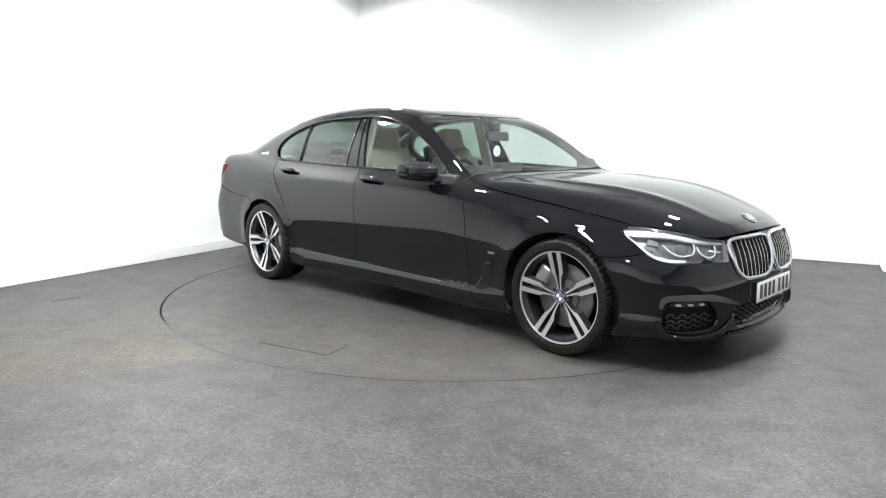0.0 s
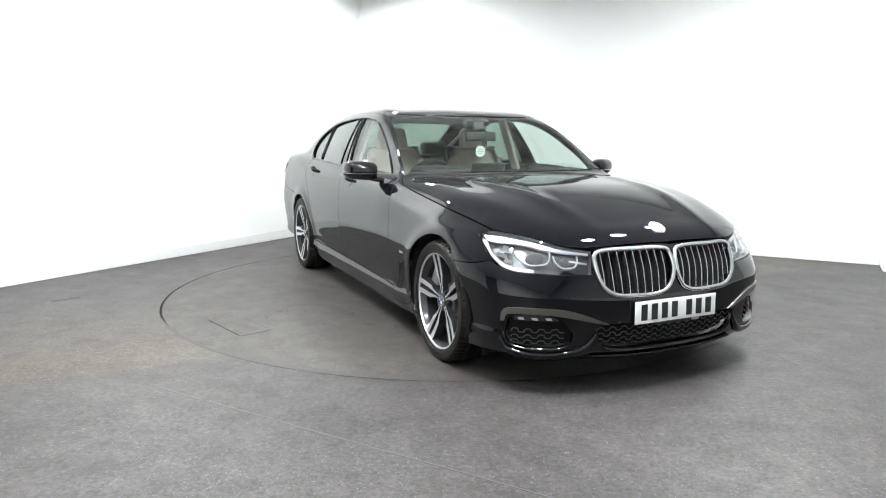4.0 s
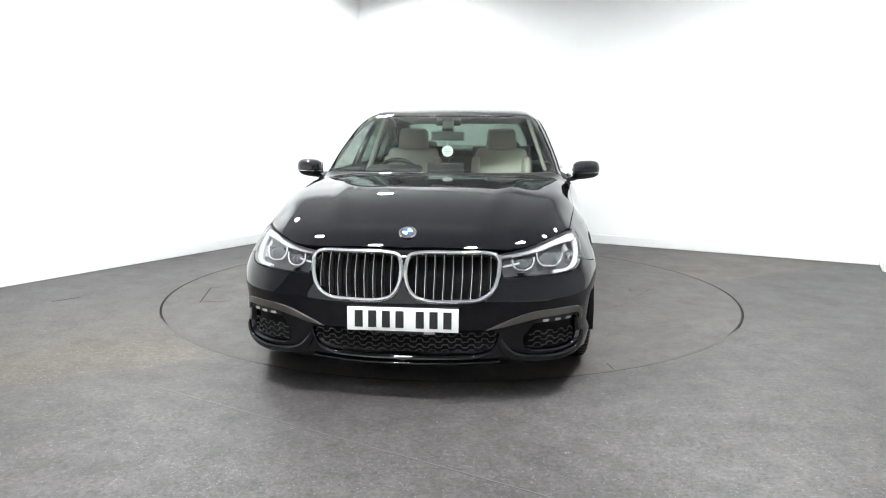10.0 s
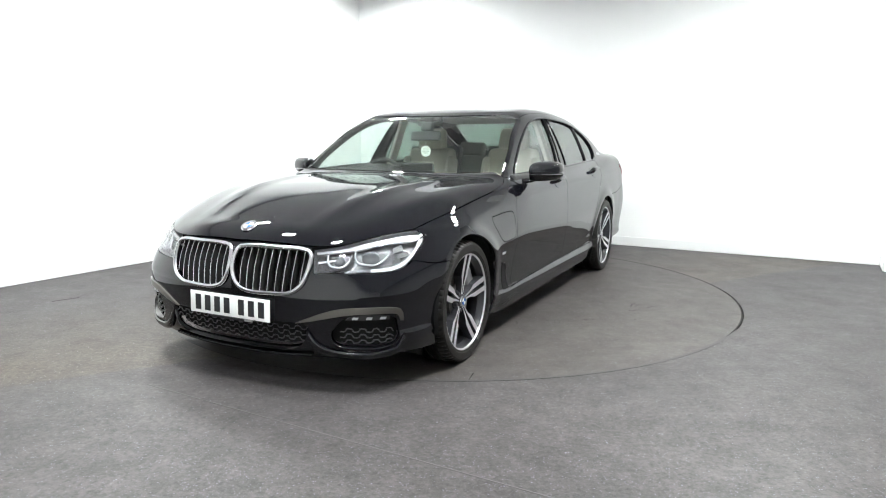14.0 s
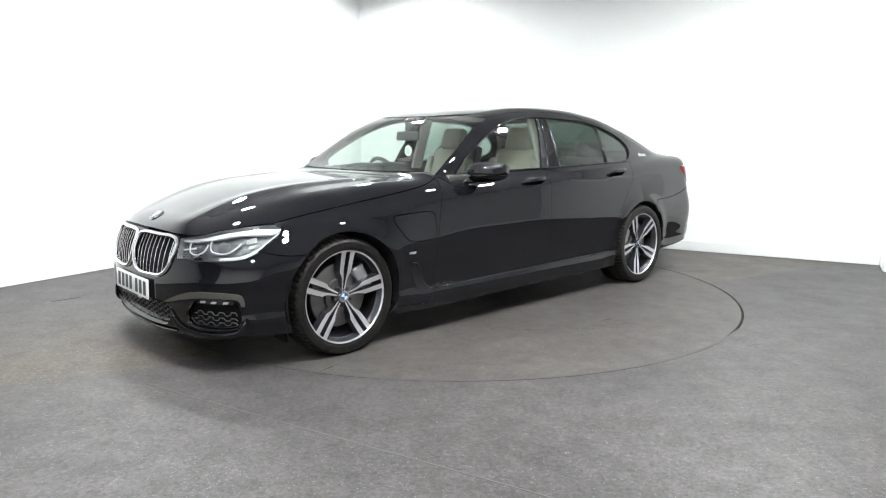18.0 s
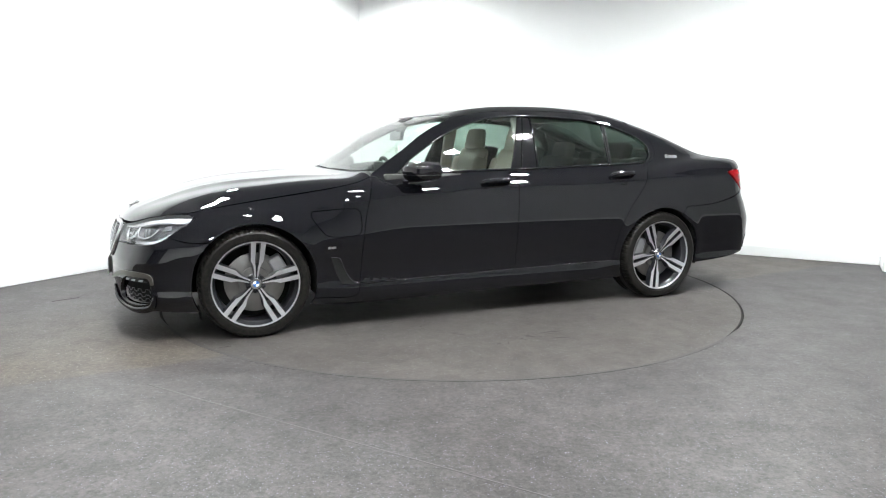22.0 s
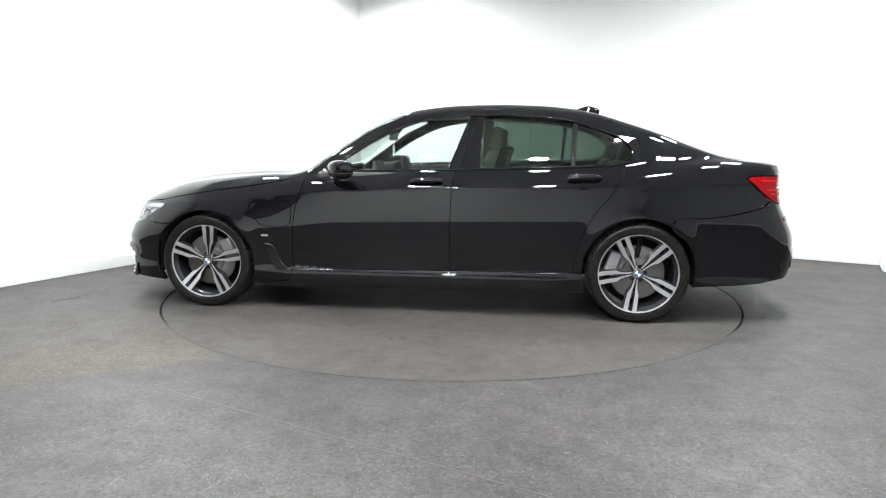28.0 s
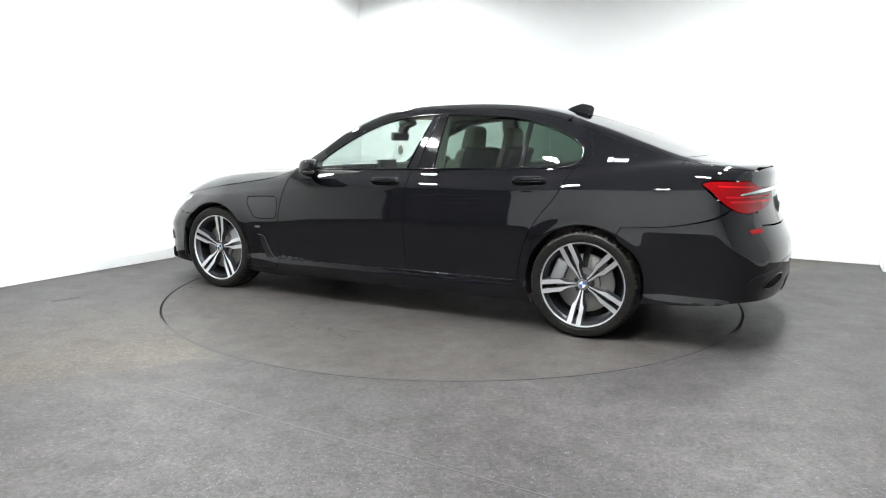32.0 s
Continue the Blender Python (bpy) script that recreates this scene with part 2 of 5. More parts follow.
def build_added_shutter():
    """Slatted dark shutter added behind the camera, to darken reflections in the car."""
    a0, a1, high, b = 0.12, 2.12, 2.75, -DEEP
    root = new("added_shutter")
    root.matrix_world = ROOM
    tagged(root, "added charcoal shutter out of view, darkening the car's reflections", "door", kind="structure")
    for x in (a0, a1):
        part("guide_rail", box_mesh("guide_rail", (x - 0.05, b, 0), (x + 0.05, b + 0.06, high), ADDED_DARK, 0.004), root)
    part("top_box", box_mesh("top_box", (a0 - 0.05, b, high), (a1 + 0.05, b + 0.22, high + 0.3), ADDED_DARK, 0.01), root)
    slat = box_mesh("slat", (a0 + 0.051, b + 0.004, 0.003), (a1 - 0.051, b + 0.034, 0.106), ADDED_DARK, 0.012)
    for i in range(25):
        o = part("slat", slat, root)
        o.matrix_basis = pose(0, 0, 0.11 * i)


PANEL_GLOW = material("lit_panel_diffuser", (0.945, 0.99, 0.985), 0.5, emit=930.0)
PANEL_FRAME = material("white_panel_frame", (0.7, 0.7, 0.7), 0.5)


def ceiling_light(m):
    """Square panel lamp set under the ceiling in a white frame."""
    root = new("ceiling_light")
    root.matrix_world = m
    tagged(root, "square lit ceiling panel in a white frame", "ceiling light", "studio ceiling lights")
    part("diffuser", box_mesh("diffuser", (-0.10, -0.10, -0.012), (0.10, 0.10, 0), PANEL_GLOW), root)
    for a, b in (((-0.12, -0.12, -0.02), (-0.102, 0.12, 0)), ((0.102, -0.12, -0.02), (0.12, 0.12, 0)), ((-0.101, -0.12, -0.02), (0.101, -0.102, 0)), ((-0.101, 0.102, -0.02), (0.101, 0.12, 0))):
        part("frame", box_mesh("frame", a, b, PANEL_FRAME), root)
    return root


def part(name, me, parent, label=""):
    o = new(name, me)
    o.parent = parent
    if label:
        tagged(o, label)
    return o


build_room()
build_added_shutter()


def floor_seam(p, q, w, mat, label):
    p, q = Vector((*p, 0)), Vector((*q, 0))
    d = (q - p).normalized()
    s = Vector((-d.y, d.x, 0)) * w
    vs = [p - s, q - s, q + s, p + s]
    o = new("floor_seam", mesh_of("floor_seam", [(v.x, v.y, 0.0012) for v in vs] + [(v.x, v.y, 0) for v in vs], [(0, 1, 2, 3), (4, 5, 1, 0), (6, 7, 3, 2)], mat))
    return tagged(o, label, "floor seam", kind="structure")


DUST = material("dusty_seal", (0.044, 0.0425, 0.0425), 0.6, spec=0.35)


def seal_strip():
    """Dusty filler in the joint round the table, on its near side."""
    vs, fs = [], []
    for i, a in enumerate(np.linspace(-152, -33, 90)):
        c, s = math.cos(radians(a)), math.sin(radians(a))
        w = 0.0195 * min(1.0, min(i, 89 - i) / 7 + 0.1)
        vs += [((TABLE_R - w) * c, (TABLE_R - w) * s, 0.0021), ((TABLE_R + 0.002) * c, (TABLE_R + 0.002) * s, 0.0021), ((TABLE_R - w) * c, (TABLE_R - w) * s, 0.0016)]
        if i:
            k = 3 * i
            fs += [(k - 3, k - 2, k + 1, k), (k - 1, k - 3, k, k + 2)]
    return tagged(new("joint_seal", mesh_of("joint_seal", vs, fs, DUST)), "dusty filler in the turntable joint", "floor", kind="structure")


seal_strip()
WELD = material("pale_weld", (0.050, 0.048, 0.047), 0.5)
floor_seam((-1.52, -2.35), (1.60, -4.10), 0.0032, WELD, "thin pale welded vinyl seam")
floor_seam((-3.03, -0.621), (-2.897, -0.486), 0.004, SEAM, "short dark crack in the floor")
# Panels at (1.0, -1.15) and (5.6, -1.9) are added to brighten the back corner.
spots = [(1.0, -1.15), (0.8, -3.9), (2.1, -5.5), (3.66, -6.15), (5.1, -5.7), (5.7, -4.45), (5.8, -3.3), (5.6, -1.9), (4.6, -7.8)]
light = ceiling_light(ROOM @ pose(*spots[0], HIGH))
for a, b in spots[1:]:
    copy_thing(light, ROOM @ pose(a, b, HIGH))


def build_turntable():
    n = 160
    root = new("turntable")
    tagged(root, "round flush turntable topped with grey speckled vinyl", "turntable")
    r = TABLE_R - 0.009
    vs = [(0, 0, 0.001)] + [(r * math.cos(2 * math.pi * i / n), r * math.sin(2 * math.pi * i / n), 0.001) for i in range(n)]
    vs += [(v[0], v[1], -0.045) for v in vs[1:]]
    fs = [(0, 1 + i, 1 + (i + 1) % n) for i in range(n)] + [(1 + i, 1 + n + i, 1 + n + (i + 1) % n, 1 + (i + 1) % n) for i in range(n)]
    part("deck", mesh_of("deck", vs, fs, DECK), root, "speckled grey vinyl deck")
    part("edge_band", mesh_of("edge_band", *ring_plate(r - 0.008, r + 0.0015, -0.045, 0.0015), SEAM), root, "thin dark metal edge")
    # service hatch, let in flush: its joints, and its cover
    spin = pose(0, 0, 0, 0, 0, -90 - car_turn(9.0)).inverted()
    cs = [Vector((x, y, 0)) for x, y in ((0.290, -1.980), (0.785, -1.836), (0.716, -1.630), (0.222, -1.773))]
    for i, w in enumerate((0.0045, 0.0035, 0.0005, 0.0005)):
        p, q = cs[i], cs[(i + 1) % 4]
        d = (q - p).normalized()
        s = Vector((-d.y, d.x, 0)) * w
        vs = [p - s, q - s, q + s, p + s]
        part("hatch_joint", mesh_of("hatch_joint", [(v.x, v.y, 0.0016) for v in vs] + [(v.x, v.y, 0.0012) for v in vs], [(0, 1, 2, 3), (4, 5, 1, 0), (5, 6, 2, 1), (6, 7, 3, 2), (7, 4, 0, 3)], SEAM), root)
    p, q = spin @ Vector((1.045, -1.88, 0)), spin @ Vector((1.066, -1.987, 0))
    d = (q - p).normalized()
    s = Vector((-d.y, d.x, 0)) * 0.004
    part("deck_nick", mesh_of("deck_nick", [(v.x, v.y, 0.0016) for v in (p - s, q - s * 0.3, q + s * 0.3, p + s)], [(0, 1, 2, 3)], SEAM), root)
    return root


turntable = build_turntable()


def deck_scuffs():
    """Dark rubber scuffs and flakes left on the deck, where cars have driven on and off."""
    rng = random.Random(5)
    spots = [(-0.51, -0.99, 0.05), (-0.04, -1.47, 0.03), (0.29, -1.45, 0.07), (0.30, -1.34, 0.05), (0.37, -1.62, 0.04), (0.20, -0.91, 0.09), (0.21, -1.02, 0.06), (0.72, -1.26, 0.06), (0.52, -1.00, 0.10), (0.93, -0.88, 0.12), (-0.16, -0.83, 0.05),
             (-0.07, 1.53, 0.12), (0.10, 1.54, 0.08), (0.67, 1.11, 0.06), (0.80, 0.91, 0.05), (0.36, 1.60, 0.05), (0.52, 1.32, 0.06), (0.16, 1.56, 0.05), (-0.54, 1.58, 0.05), (-0.40, -0.90, 0.05), (0.57, -0.96, 0.08), (0.99, -0.89, 0.07)]
    mat = add_noise(material("rubber_scuff", (0.02, 0.02, 0.02), 0.6, spec=0.2), 60, (0.014, 0.013, 0.012), (0.034, 0.032, 0.031))
    for x, y, size in spots:
        for k in range(rng.randint(2, 4)):
            cx, cy, turn = x + rng.gauss(0, size * 0.6), y + rng.gauss(0, size * 0.5), rng.gauss(0.2, 0.5)
            a, b, n = size * rng.uniform(0.25, 0.6), rng.uniform(0.003, 0.007), 9
            vs = []
            for i in range(n):
                t = 2 * math.pi * i / n
                u, v = a * math.cos(t) * rng.uniform(0.7, 1.1), b * math.sin(t) * rng.uniform(0.4, 1.4) + 0.15 * a * math.cos(t) ** 2
                vs.append((cx + u * math.cos(turn) - v * math.sin(turn), cy + u * math.sin(turn) + v * math.cos(turn), 0.0018))
            part("scuff", mesh_of("scuff", vs, [tuple(range(n))], mat), turntable)


deck_scuffs()

# ---- car body: one smooth implicit form, from which every panel is lifted ----
def curve(*pairs):
    """A smooth function through (x, value) pairs."""
    xs = np.array([p[0] for p in pairs], float)
    ys = np.array([p[1] for p in pairs], float)
    if xs[0] > xs[-1]:
        xs, ys = xs[::-1], ys[::-1]
    d = np.diff(ys) / np.diff(xs)
    m = np.empty_like(ys)
    m[0], m[-1] = d[0], d[-1]
    h = np.diff(xs)
    m[1:-1] = (d[:-1] * h[1:] + d[1:] * h[:-1]) / (h[:-1] + h[1:])

    def f(x):
        x = np.asarray(x, float)
        q = np.clip(x, xs[0], xs[-1])
        i = np.clip(np.searchsorted(xs, q) - 1, 0, len(xs) - 2)
        w = xs[i + 1] - xs[i]
        t = (q - xs[i]) / w
        r = (2 * t ** 3 - 3 * t ** 2 + 1) * ys[i] + (t ** 3 - 2 * t ** 2 + t) * w * m[i] + (3 * t ** 2 - 2 * t ** 3) * ys[i + 1] + (t ** 3 - t ** 2) * w * m[i + 1]
        return r + np.where(x < xs[0], (x - xs[0]) * m[0], 0) + np.where(x > xs[-1], (x - xs[-1]) * m[-1], 0)

    return f


def smax(a, b, k):
    h = np.maximum(k - np.abs(a - b), 0) / k
    return np.maximum(a, b) + h * h * k * 0.25


def smin(a, b, k):
    return -smax(-a, -b, k)


side_plan = curve((-2.6, 0.8825), (-2.3, 0.932), (-1.9, 0.9435), (-1.4, 0.947), (-0.6, 0.945), (0.4, 0.945), (1.2, 0.945), (1.7, 0.944), (2.0, 0.929), (2.3, 0.8895), (2.6, 0.803))
side_prof = curve((0.1, -0.10), (0.18, -0.043), (0.225, -0.031), (0.262, -0.0225), (0.29, -0.0190), (0.306, -0.0262), (0.38, -0.027), (0.52, -0.008), (0.60, 0.002), (0.65, 0.004), (0.70, 0.0035), (0.76, 0.0002), (0.83, -0.0065), (0.868, -0.0105), (0.885, -0.0118), (0.90, -0.016), (0.925, -0.0265), (0.96, -0.040), (1.02, -0.065), (1.15, -0.13))
sill_out = curve((0.10, 0.0), (0.16, 0.004), (0.192, 0.012), (0.212, 0.014), (0.25, 0.008), (0.284, -0.002), (0.300, -0.004), (0.318, 0.0), (0.36, 0.0))
crease = curve((-2.5, 0.955), (-1.5, 0.925), (0.0, 0.885), (1.0, 0.835), (1.7, 0.735), (2.3, 0.67))
top_mid = curve((-2.6, 1.0495), (-2.4, 1.0795), (-2.2, 1.103), (-1.9, 1.1145), (-1.0, 1.0035), (0.6, 0.99), (1.0, 0.9965), (1.33, 0.989), (1.56, 0.976), (1.80, 0.956), (2.05, 0.908), (2.30, 0.822), (2.45, 0.754), (2.56, 0.66))
top_drop = curve((-2.6, 0.0275), (-2.0, 0.020), (0.9, 0.022), (1.4, 0.033), (1.8, 0.058), (2.2, 0.086), (2.6, 0.0975))
front_prof = curve((0.10, -0.14), (0.17, -0.05), (0.22, -0.012), (0.30, 0.0), (0.44, 0.0), (0.52, -0.006), (0.60, -0.0185), (0.66, -0.0355), (0.70, -0.044), (0.78, -0.091), (0.88, -0.20))
rear_prof = curve((0.15, -2.38), (0.25, -2.430), (0.31, -2.474), (0.42, -2.500), (0.53, -2.506), (0.60, -2.498), (0.70, -2.457), (0.80, -2.410), (0.90, -2.391), (0.97, -2.382), (1.03, -2.387), (1.10, -2.41))
cabin_plan = curve((-2.3, 0.741), (-2.0, 0.794), (-1.6, 0.8505), (-1.2, 0.877), (-0.8, 0.8855), (-0.3, 0.8845), (0.2, 0.868), (0.6, 0.838), (1.0, 0.8065), (1.3, 0.758))
cabin_lean = curve((0.9, -0.03), (1.0, 0.010), (1.1, 0.045), (1.2, 0.090), (1.3, 0.1415), (1.4, 0.207), (1.5, 0.297))
roof_mid = curve((-2.3, 1.030), (-2.0, 1.1265), (-1.79, 1.2005), (-1.57, 1.281), (-1.35, 1.354), (-1.13, 1.421), (-0.90, 1.464), (-0.64, 1.485), (-0.33, 1.490), (0.0, 1.474), (0.27, 1.430), (0.46, 1.364), (0.70, 1.226), (0.94, 1.067), (1.15, 0.940), (1.4, 0.78))
roof_bow = curve((-2.2, -0.151), (-1.4, -0.112), (-0.8, -0.022), (-0.1, -0.015), (0.4, 0.0127), (0.8, 0.026), (1.2, 0.038))


def ease(u):
    u = np.clip(u, 0, 1)
    return u * u * (3 - 2 * u)


def body_form(p):
    """Negative inside the body, positive outside; p: n x 3."""
    x, y, z = p[:, 0], np.abs(p[:, 1]), p[:, 2]
    side = y - side_plan(x) - side_prof(z - (crease(x) - 0.885) * np.clip((z - 0.45) / 0.4, 0, 1))
    side = side + 0.09 * ease((x - 1.6) / 0.6) * ease((z - 0.50) / 0.4) + 0.02 * ease((x - 0.6) / 0.5) * ease((z - 0.92) / 0.16)
    side = side + 0.052 * ease((x - 0.7) / 0.9) * ease((z - 0.57) / 0.34)
    side = side - sill_out(z) * ease((1.28 - x) / 0.2) * ease((x + 0.97) / 0.16)
    for axle in (1.70, -1.386):
        away = np.hypot(x - axle, z - 0.338)
        side = side - 0.011 * np.exp(-((away - 0.385) / 0.055) ** 2) * np.clip((z - 0.25) / 0.1, 0, 1)
    dome = 0.012 * np.exp(-((y - 0.36 - 0.20 * np.clip((2.35 - x) / 1.15, 0, 1)) / 0.06) ** 2) * np.clip((x - 1.0) / 0.4, 0, 1)
    top = z - (top_mid(x) - top_drop(x) * (y / 0.85) ** 2.2 + dome * np.clip((2.5 - x) / 0.5, 0, 1))
    front = x - (2.550 + front_prof(z) - 0.215 * (y / 0.85) ** 2.5 * (1 + 0.55 * np.clip((z - 0.50) / 0.22, 0, 1)))
    rear = rear_prof(z) - 0.028 + 0.159 * (y / 0.85) ** 2.5 - x
    low = smax(smax(smax(side, front, 0.17), rear, 0.136), top, 0.085)
    cab = smax(y - cabin_plan(x) + cabin_lean(z), (z - roof_mid(x + roof_bow(x) * (y / 0.75) ** 2) + (0.018 - 0.031 * ease((-0.8 - x) / 0.8)) * (y / 0.7) ** 2.2) * 0.8, 0.07)
    cab = np.maximum(np.maximum(cab, 0.93 - z), -2.22 - x)
    return smin(low, cab, 0.05)


def normals_at(p, e=0.002):
    g = np.stack([body_form(p + np.eye(3)[i] * e) - body_form(p - np.eye(3)[i] * e) for i in range(3)], 1)
    return g / np.maximum(np.linalg.norm(g, axis=1, keepdims=True), 1e-9)


def cast_many(origin, way, far):
    """First meeting with the body along rays that come in from origin + far * way towards origin."""
    lo, hi = np.zeros(len(origin)), np.full(len(origin), far)
    found = np.zeros(len(origin), bool)
    for k in np.linspace(far, 0, 60)[1:]:
        inside = body_form(origin + way * k) < 0
        fresh = inside & ~found
        lo[fresh], hi[fresh] = k, k + far / 59
        found |= inside
    for _ in range(30):
        mid = (lo + hi) / 2
        inside = body_form(origin + way * mid[:, None]) < 0
        lo, hi = np.where(inside, mid, lo), np.where(inside, hi, mid)
    return origin + way * hi[:, None]


def from_side(q):
    """(x, z) -> the near side of the body."""
    o = np.stack([q[:, 0], np.zeros(len(q)), q[:, 1]], 1)
    return cast_many(o, np.tile((0.0, 1.0, 0.0), (len(q), 1)), 1.3)


def from_above(q):
    """(x, y) -> the top of the body."""
    o = np.stack([q[:, 0], q[:, 1], np.full(len(q), 0.6)], 1)
    return cast_many(o, np.tile((0.0, 0.0, 1.0), (len(q), 1)), 1.2)


NOSE, TAIL = 1.55, -1.45


def from_nose(q):
    """(degrees from straight ahead, z) -> the front of the body, fanned about a pole at NOSE."""
    a = np.radians(q[:, 0] * FAN)
    o = np.stack([np.full(len(q), NOSE), np.zeros(len(q)), q[:, 1]], 1)
    return cast_many(o, np.stack([np.cos(a), np.sin(a), 0 * a], 1), 1.4)


def from_tail(q):
    a = np.radians(q[:, 0] * FAN)
    o = np.stack([np.full(len(q), TAIL), np.zeros(len(q)), q[:, 1]], 1)
    return cast_many(o, np.stack([-np.cos(a), np.sin(a), 0 * a], 1), 1.4)


FAN = 57.3  # fan coordinates count about a metre of arc per unit


def spline(points, step=0.03):
    """Points every step along a smooth open curve through the given ones."""
    p = np.array(points, float)
    if len(p) == 2:
        out = [p[0], p[1]]
        dense = np.linspace(p[0], p[1], 50)
    else:
        t = np.r_[0, np.cumsum(np.maximum(np.linalg.norm(np.diff(p, axis=0), axis=1), 1e-6) ** 0.7)]
        fs = [curve(*zip(t, p[:, i])) for i in range(p.shape[1])]
        u = np.linspace(0, t[-1], 40 * len(p))
        dense = np.stack([f(u) for f in fs], 1)
    s = np.r_[0, np.cumsum(np.linalg.norm(np.diff(dense, axis=0), axis=1))]
    n = max(2, int(round(s[-1] / step)) + 1)
    u = np.linspace(0, s[-1], n)
    return np.stack([np.interp(u, s, dense[:, i]) for i in range(p.shape[1])], 1)


def ring(*runs, step=0.03):
    """A closed outline of smooth runs, each a list of points, sharing their ends."""
    out = []
    for r in runs:
        s = spline(r, step)
        if len(out) and np.linalg.norm(out[-1] - s[0]) < 1e-6:
            s = s[1:]
        out += list(s)
    if np.linalg.norm(out[0] - out[-1]) < 1e-6:
        out.pop()
    return np.array(out)


def arc(cx, cz, r, a0, a1, n=24):
    return [(cx + r * math.cos(radians(a)), cz + r * math.sin(radians(a))) for a in np.linspace(a0, a1, n)]


def area(o):
    x, y = o[:, 0], o[:, 1]
    return 0.5 * np.sum(x * np.roll(y, -1) - np.roll(x, -1) * y)


def shrink(o, d):
    """The outline drawn in by d."""
    if area(o) < 0:
        o = o[::-1]
    e = np.roll(o, -1, 0) - o
    e /= np.maximum(np.linalg.norm(e, axis=1, keepdims=True), 1e-9)
    nrm = np.stack([-e[:, 1], e[:, 0]], 1)
    both = nrm + np.roll(nrm, 1, 0)
    both /= np.maximum(np.linalg.norm(both, axis=1, keepdims=True), 0.5)
    return o + both * d


def inside_of(q, o):
    x, y = q[:, 0], q[:, 1]
    r = np.zeros(len(q), bool)
    for (x0, y0), (x1, y1) in zip(o, np.roll(o, -1, 0)):
        c = (y0 > y) != (y1 > y)
        if c.any():
            r ^= c & (x < (x1 - x0) * (y - y0) / (y1 - y0 + 1e-15) + x0)
    return r


def fill(outline, step, holes=()):
    """Triangulated region: 2D points, triangles, and the boundary loops as point numbers."""
    loops = [outline, *holes]
    pts, edges = [], []
    for lp in loops:
        k = len(pts)
        pts += [tuple(v) for v in lp]
        edges += [(k + i, k + (i + 1) % len(lp)) for i in range(len(lp))]
    lo, hi = outline.min(0), outline.max(0)
    gx, gy = np.meshgrid(np.arange(lo[0] + step / 2, hi[0], step), np.arange(lo[1] + step / 2, hi[1], step))
    gx[1::2] += step / 2
    g = np.stack([gx.ravel(), gy.ravel()], 1)
    g = g[inside_of(g, outline)]
    for h in holes:
        g = g[~inside_of(g, h)]
    b = np.array(pts)
    if len(g):
        near = np.min(np.linalg.norm(g[:, None] - b[None], axis=2), axis=1)
        g = g[near > 0.55 * step]
    allp = [Vector(v) for v in pts] + [Vector(v) for v in g]
    v2, _, f2, ov, _, _ = delaunay_2d_cdt(allp, edges, [], 0, 1e-7)
    v2 = np.array([tuple(v) for v in v2])
    f2 = np.array([f for f in f2 if len(f) == 3])
    mid = v2[f2].mean(1)
    keep = inside_of(mid, outline)
    for h in holes:
        keep &= ~inside_of(mid, h)
    f2 = f2[keep]
    a, b, c = v2[f2[:, 0]], v2[f2[:, 1]], v2[f2[:, 2]]
    cr = (b[:, 0] - a[:, 0]) * (c[:, 1] - a[:, 1]) - (b[:, 1] - a[:, 1]) * (c[:, 0] - a[:, 0])
    f2[cr < 0] = f2[cr < 0][:, ::-1]
    count = {}
    for f in f2:
        for i in range(3):
            e = (f[i], f[(i + 1) % 3])
            count[e] = 1
    rim = [e for e in count if (e[1], e[0]) not in count]
    return v2, f2, rim


def lifted(name, outline, lift, mat, step=0.045, gap=0.0025, holes=(), out=0.0, thick=0.014, both=False, edge_in=None):
    """Mesh of one panel: the outline filled, lifted on the body and given folded edges. both: mirrored across the middle too."""
    o = shrink(np.array(outline), gap)
    hs = [shrink(np.array(h), -gap) for h in holes]
    v2, f2, rim = fill(o, step, hs)
    p = lift(v2)
    n = normals_at(p)
    p = p + n * out
    # face direction by the outward normal
    fn = np.cross(p[f2[:, 1]] - p[f2[:, 0]], p[f2[:, 2]] - p[f2[:, 0]])
    if np.sum(fn * n[f2[:, 0]]) < 0:
        f2 = f2[:, ::-1]
        rim = [(b, a) for a, b in rim]
    verts, norms, faces = [p], [n], [f2]
    used = sorted({i for e in rim for i in e})
    at = {i: k for k, i in enumerate(used)}
    if used:
        k0, m = len(p), len(used)
        top, low = p[used], p[used] - n[used] * thick
        side = np.zeros((m, 3))
        quads = []
        for a, b in rim:
            quads.append((k0 + at[b], k0 + at[a], k0 + m + at[a], k0 + m + at[b]))
            w = np.cross(p[b] - p[a], n[a])
            w /= max(np.linalg.norm(w), 1e-9)
            side[at[a]] += w
            side[at[b]] += w
        side /= np.maximum(np.linalg.norm(side, axis=1, keepdims=True), 1e-9)
        verts += [top, low]
        norms += [side * 0.8 + n[used] * 0.6, side]
        faces.append(quads)
    V, N = np.concatenate(verts), np.concatenate(norms)
    fl = [tuple(map(int, f)) for fs in faces for f in fs]
    if both:
        k = len(V)
        V, N = np.concatenate([V, V * (1, -1, 1)]), np.concatenate([N, N * (1, -1, 1)])
        fl += [tuple(k + i for i in f[::-1]) for f in fl]
    return shaded(name, V, fl, N, mat)


def shaded(name, V, fl, N, mat):
    me = mesh_of(name, V, fl, mat, True)
    N = N / np.maximum(np.linalg.norm(N, axis=1, keepdims=True), 1e-9)
    me.normals_split_custom_set_from_vertices([tuple(v) for v in N])
    me["normals"] = 1
    return me


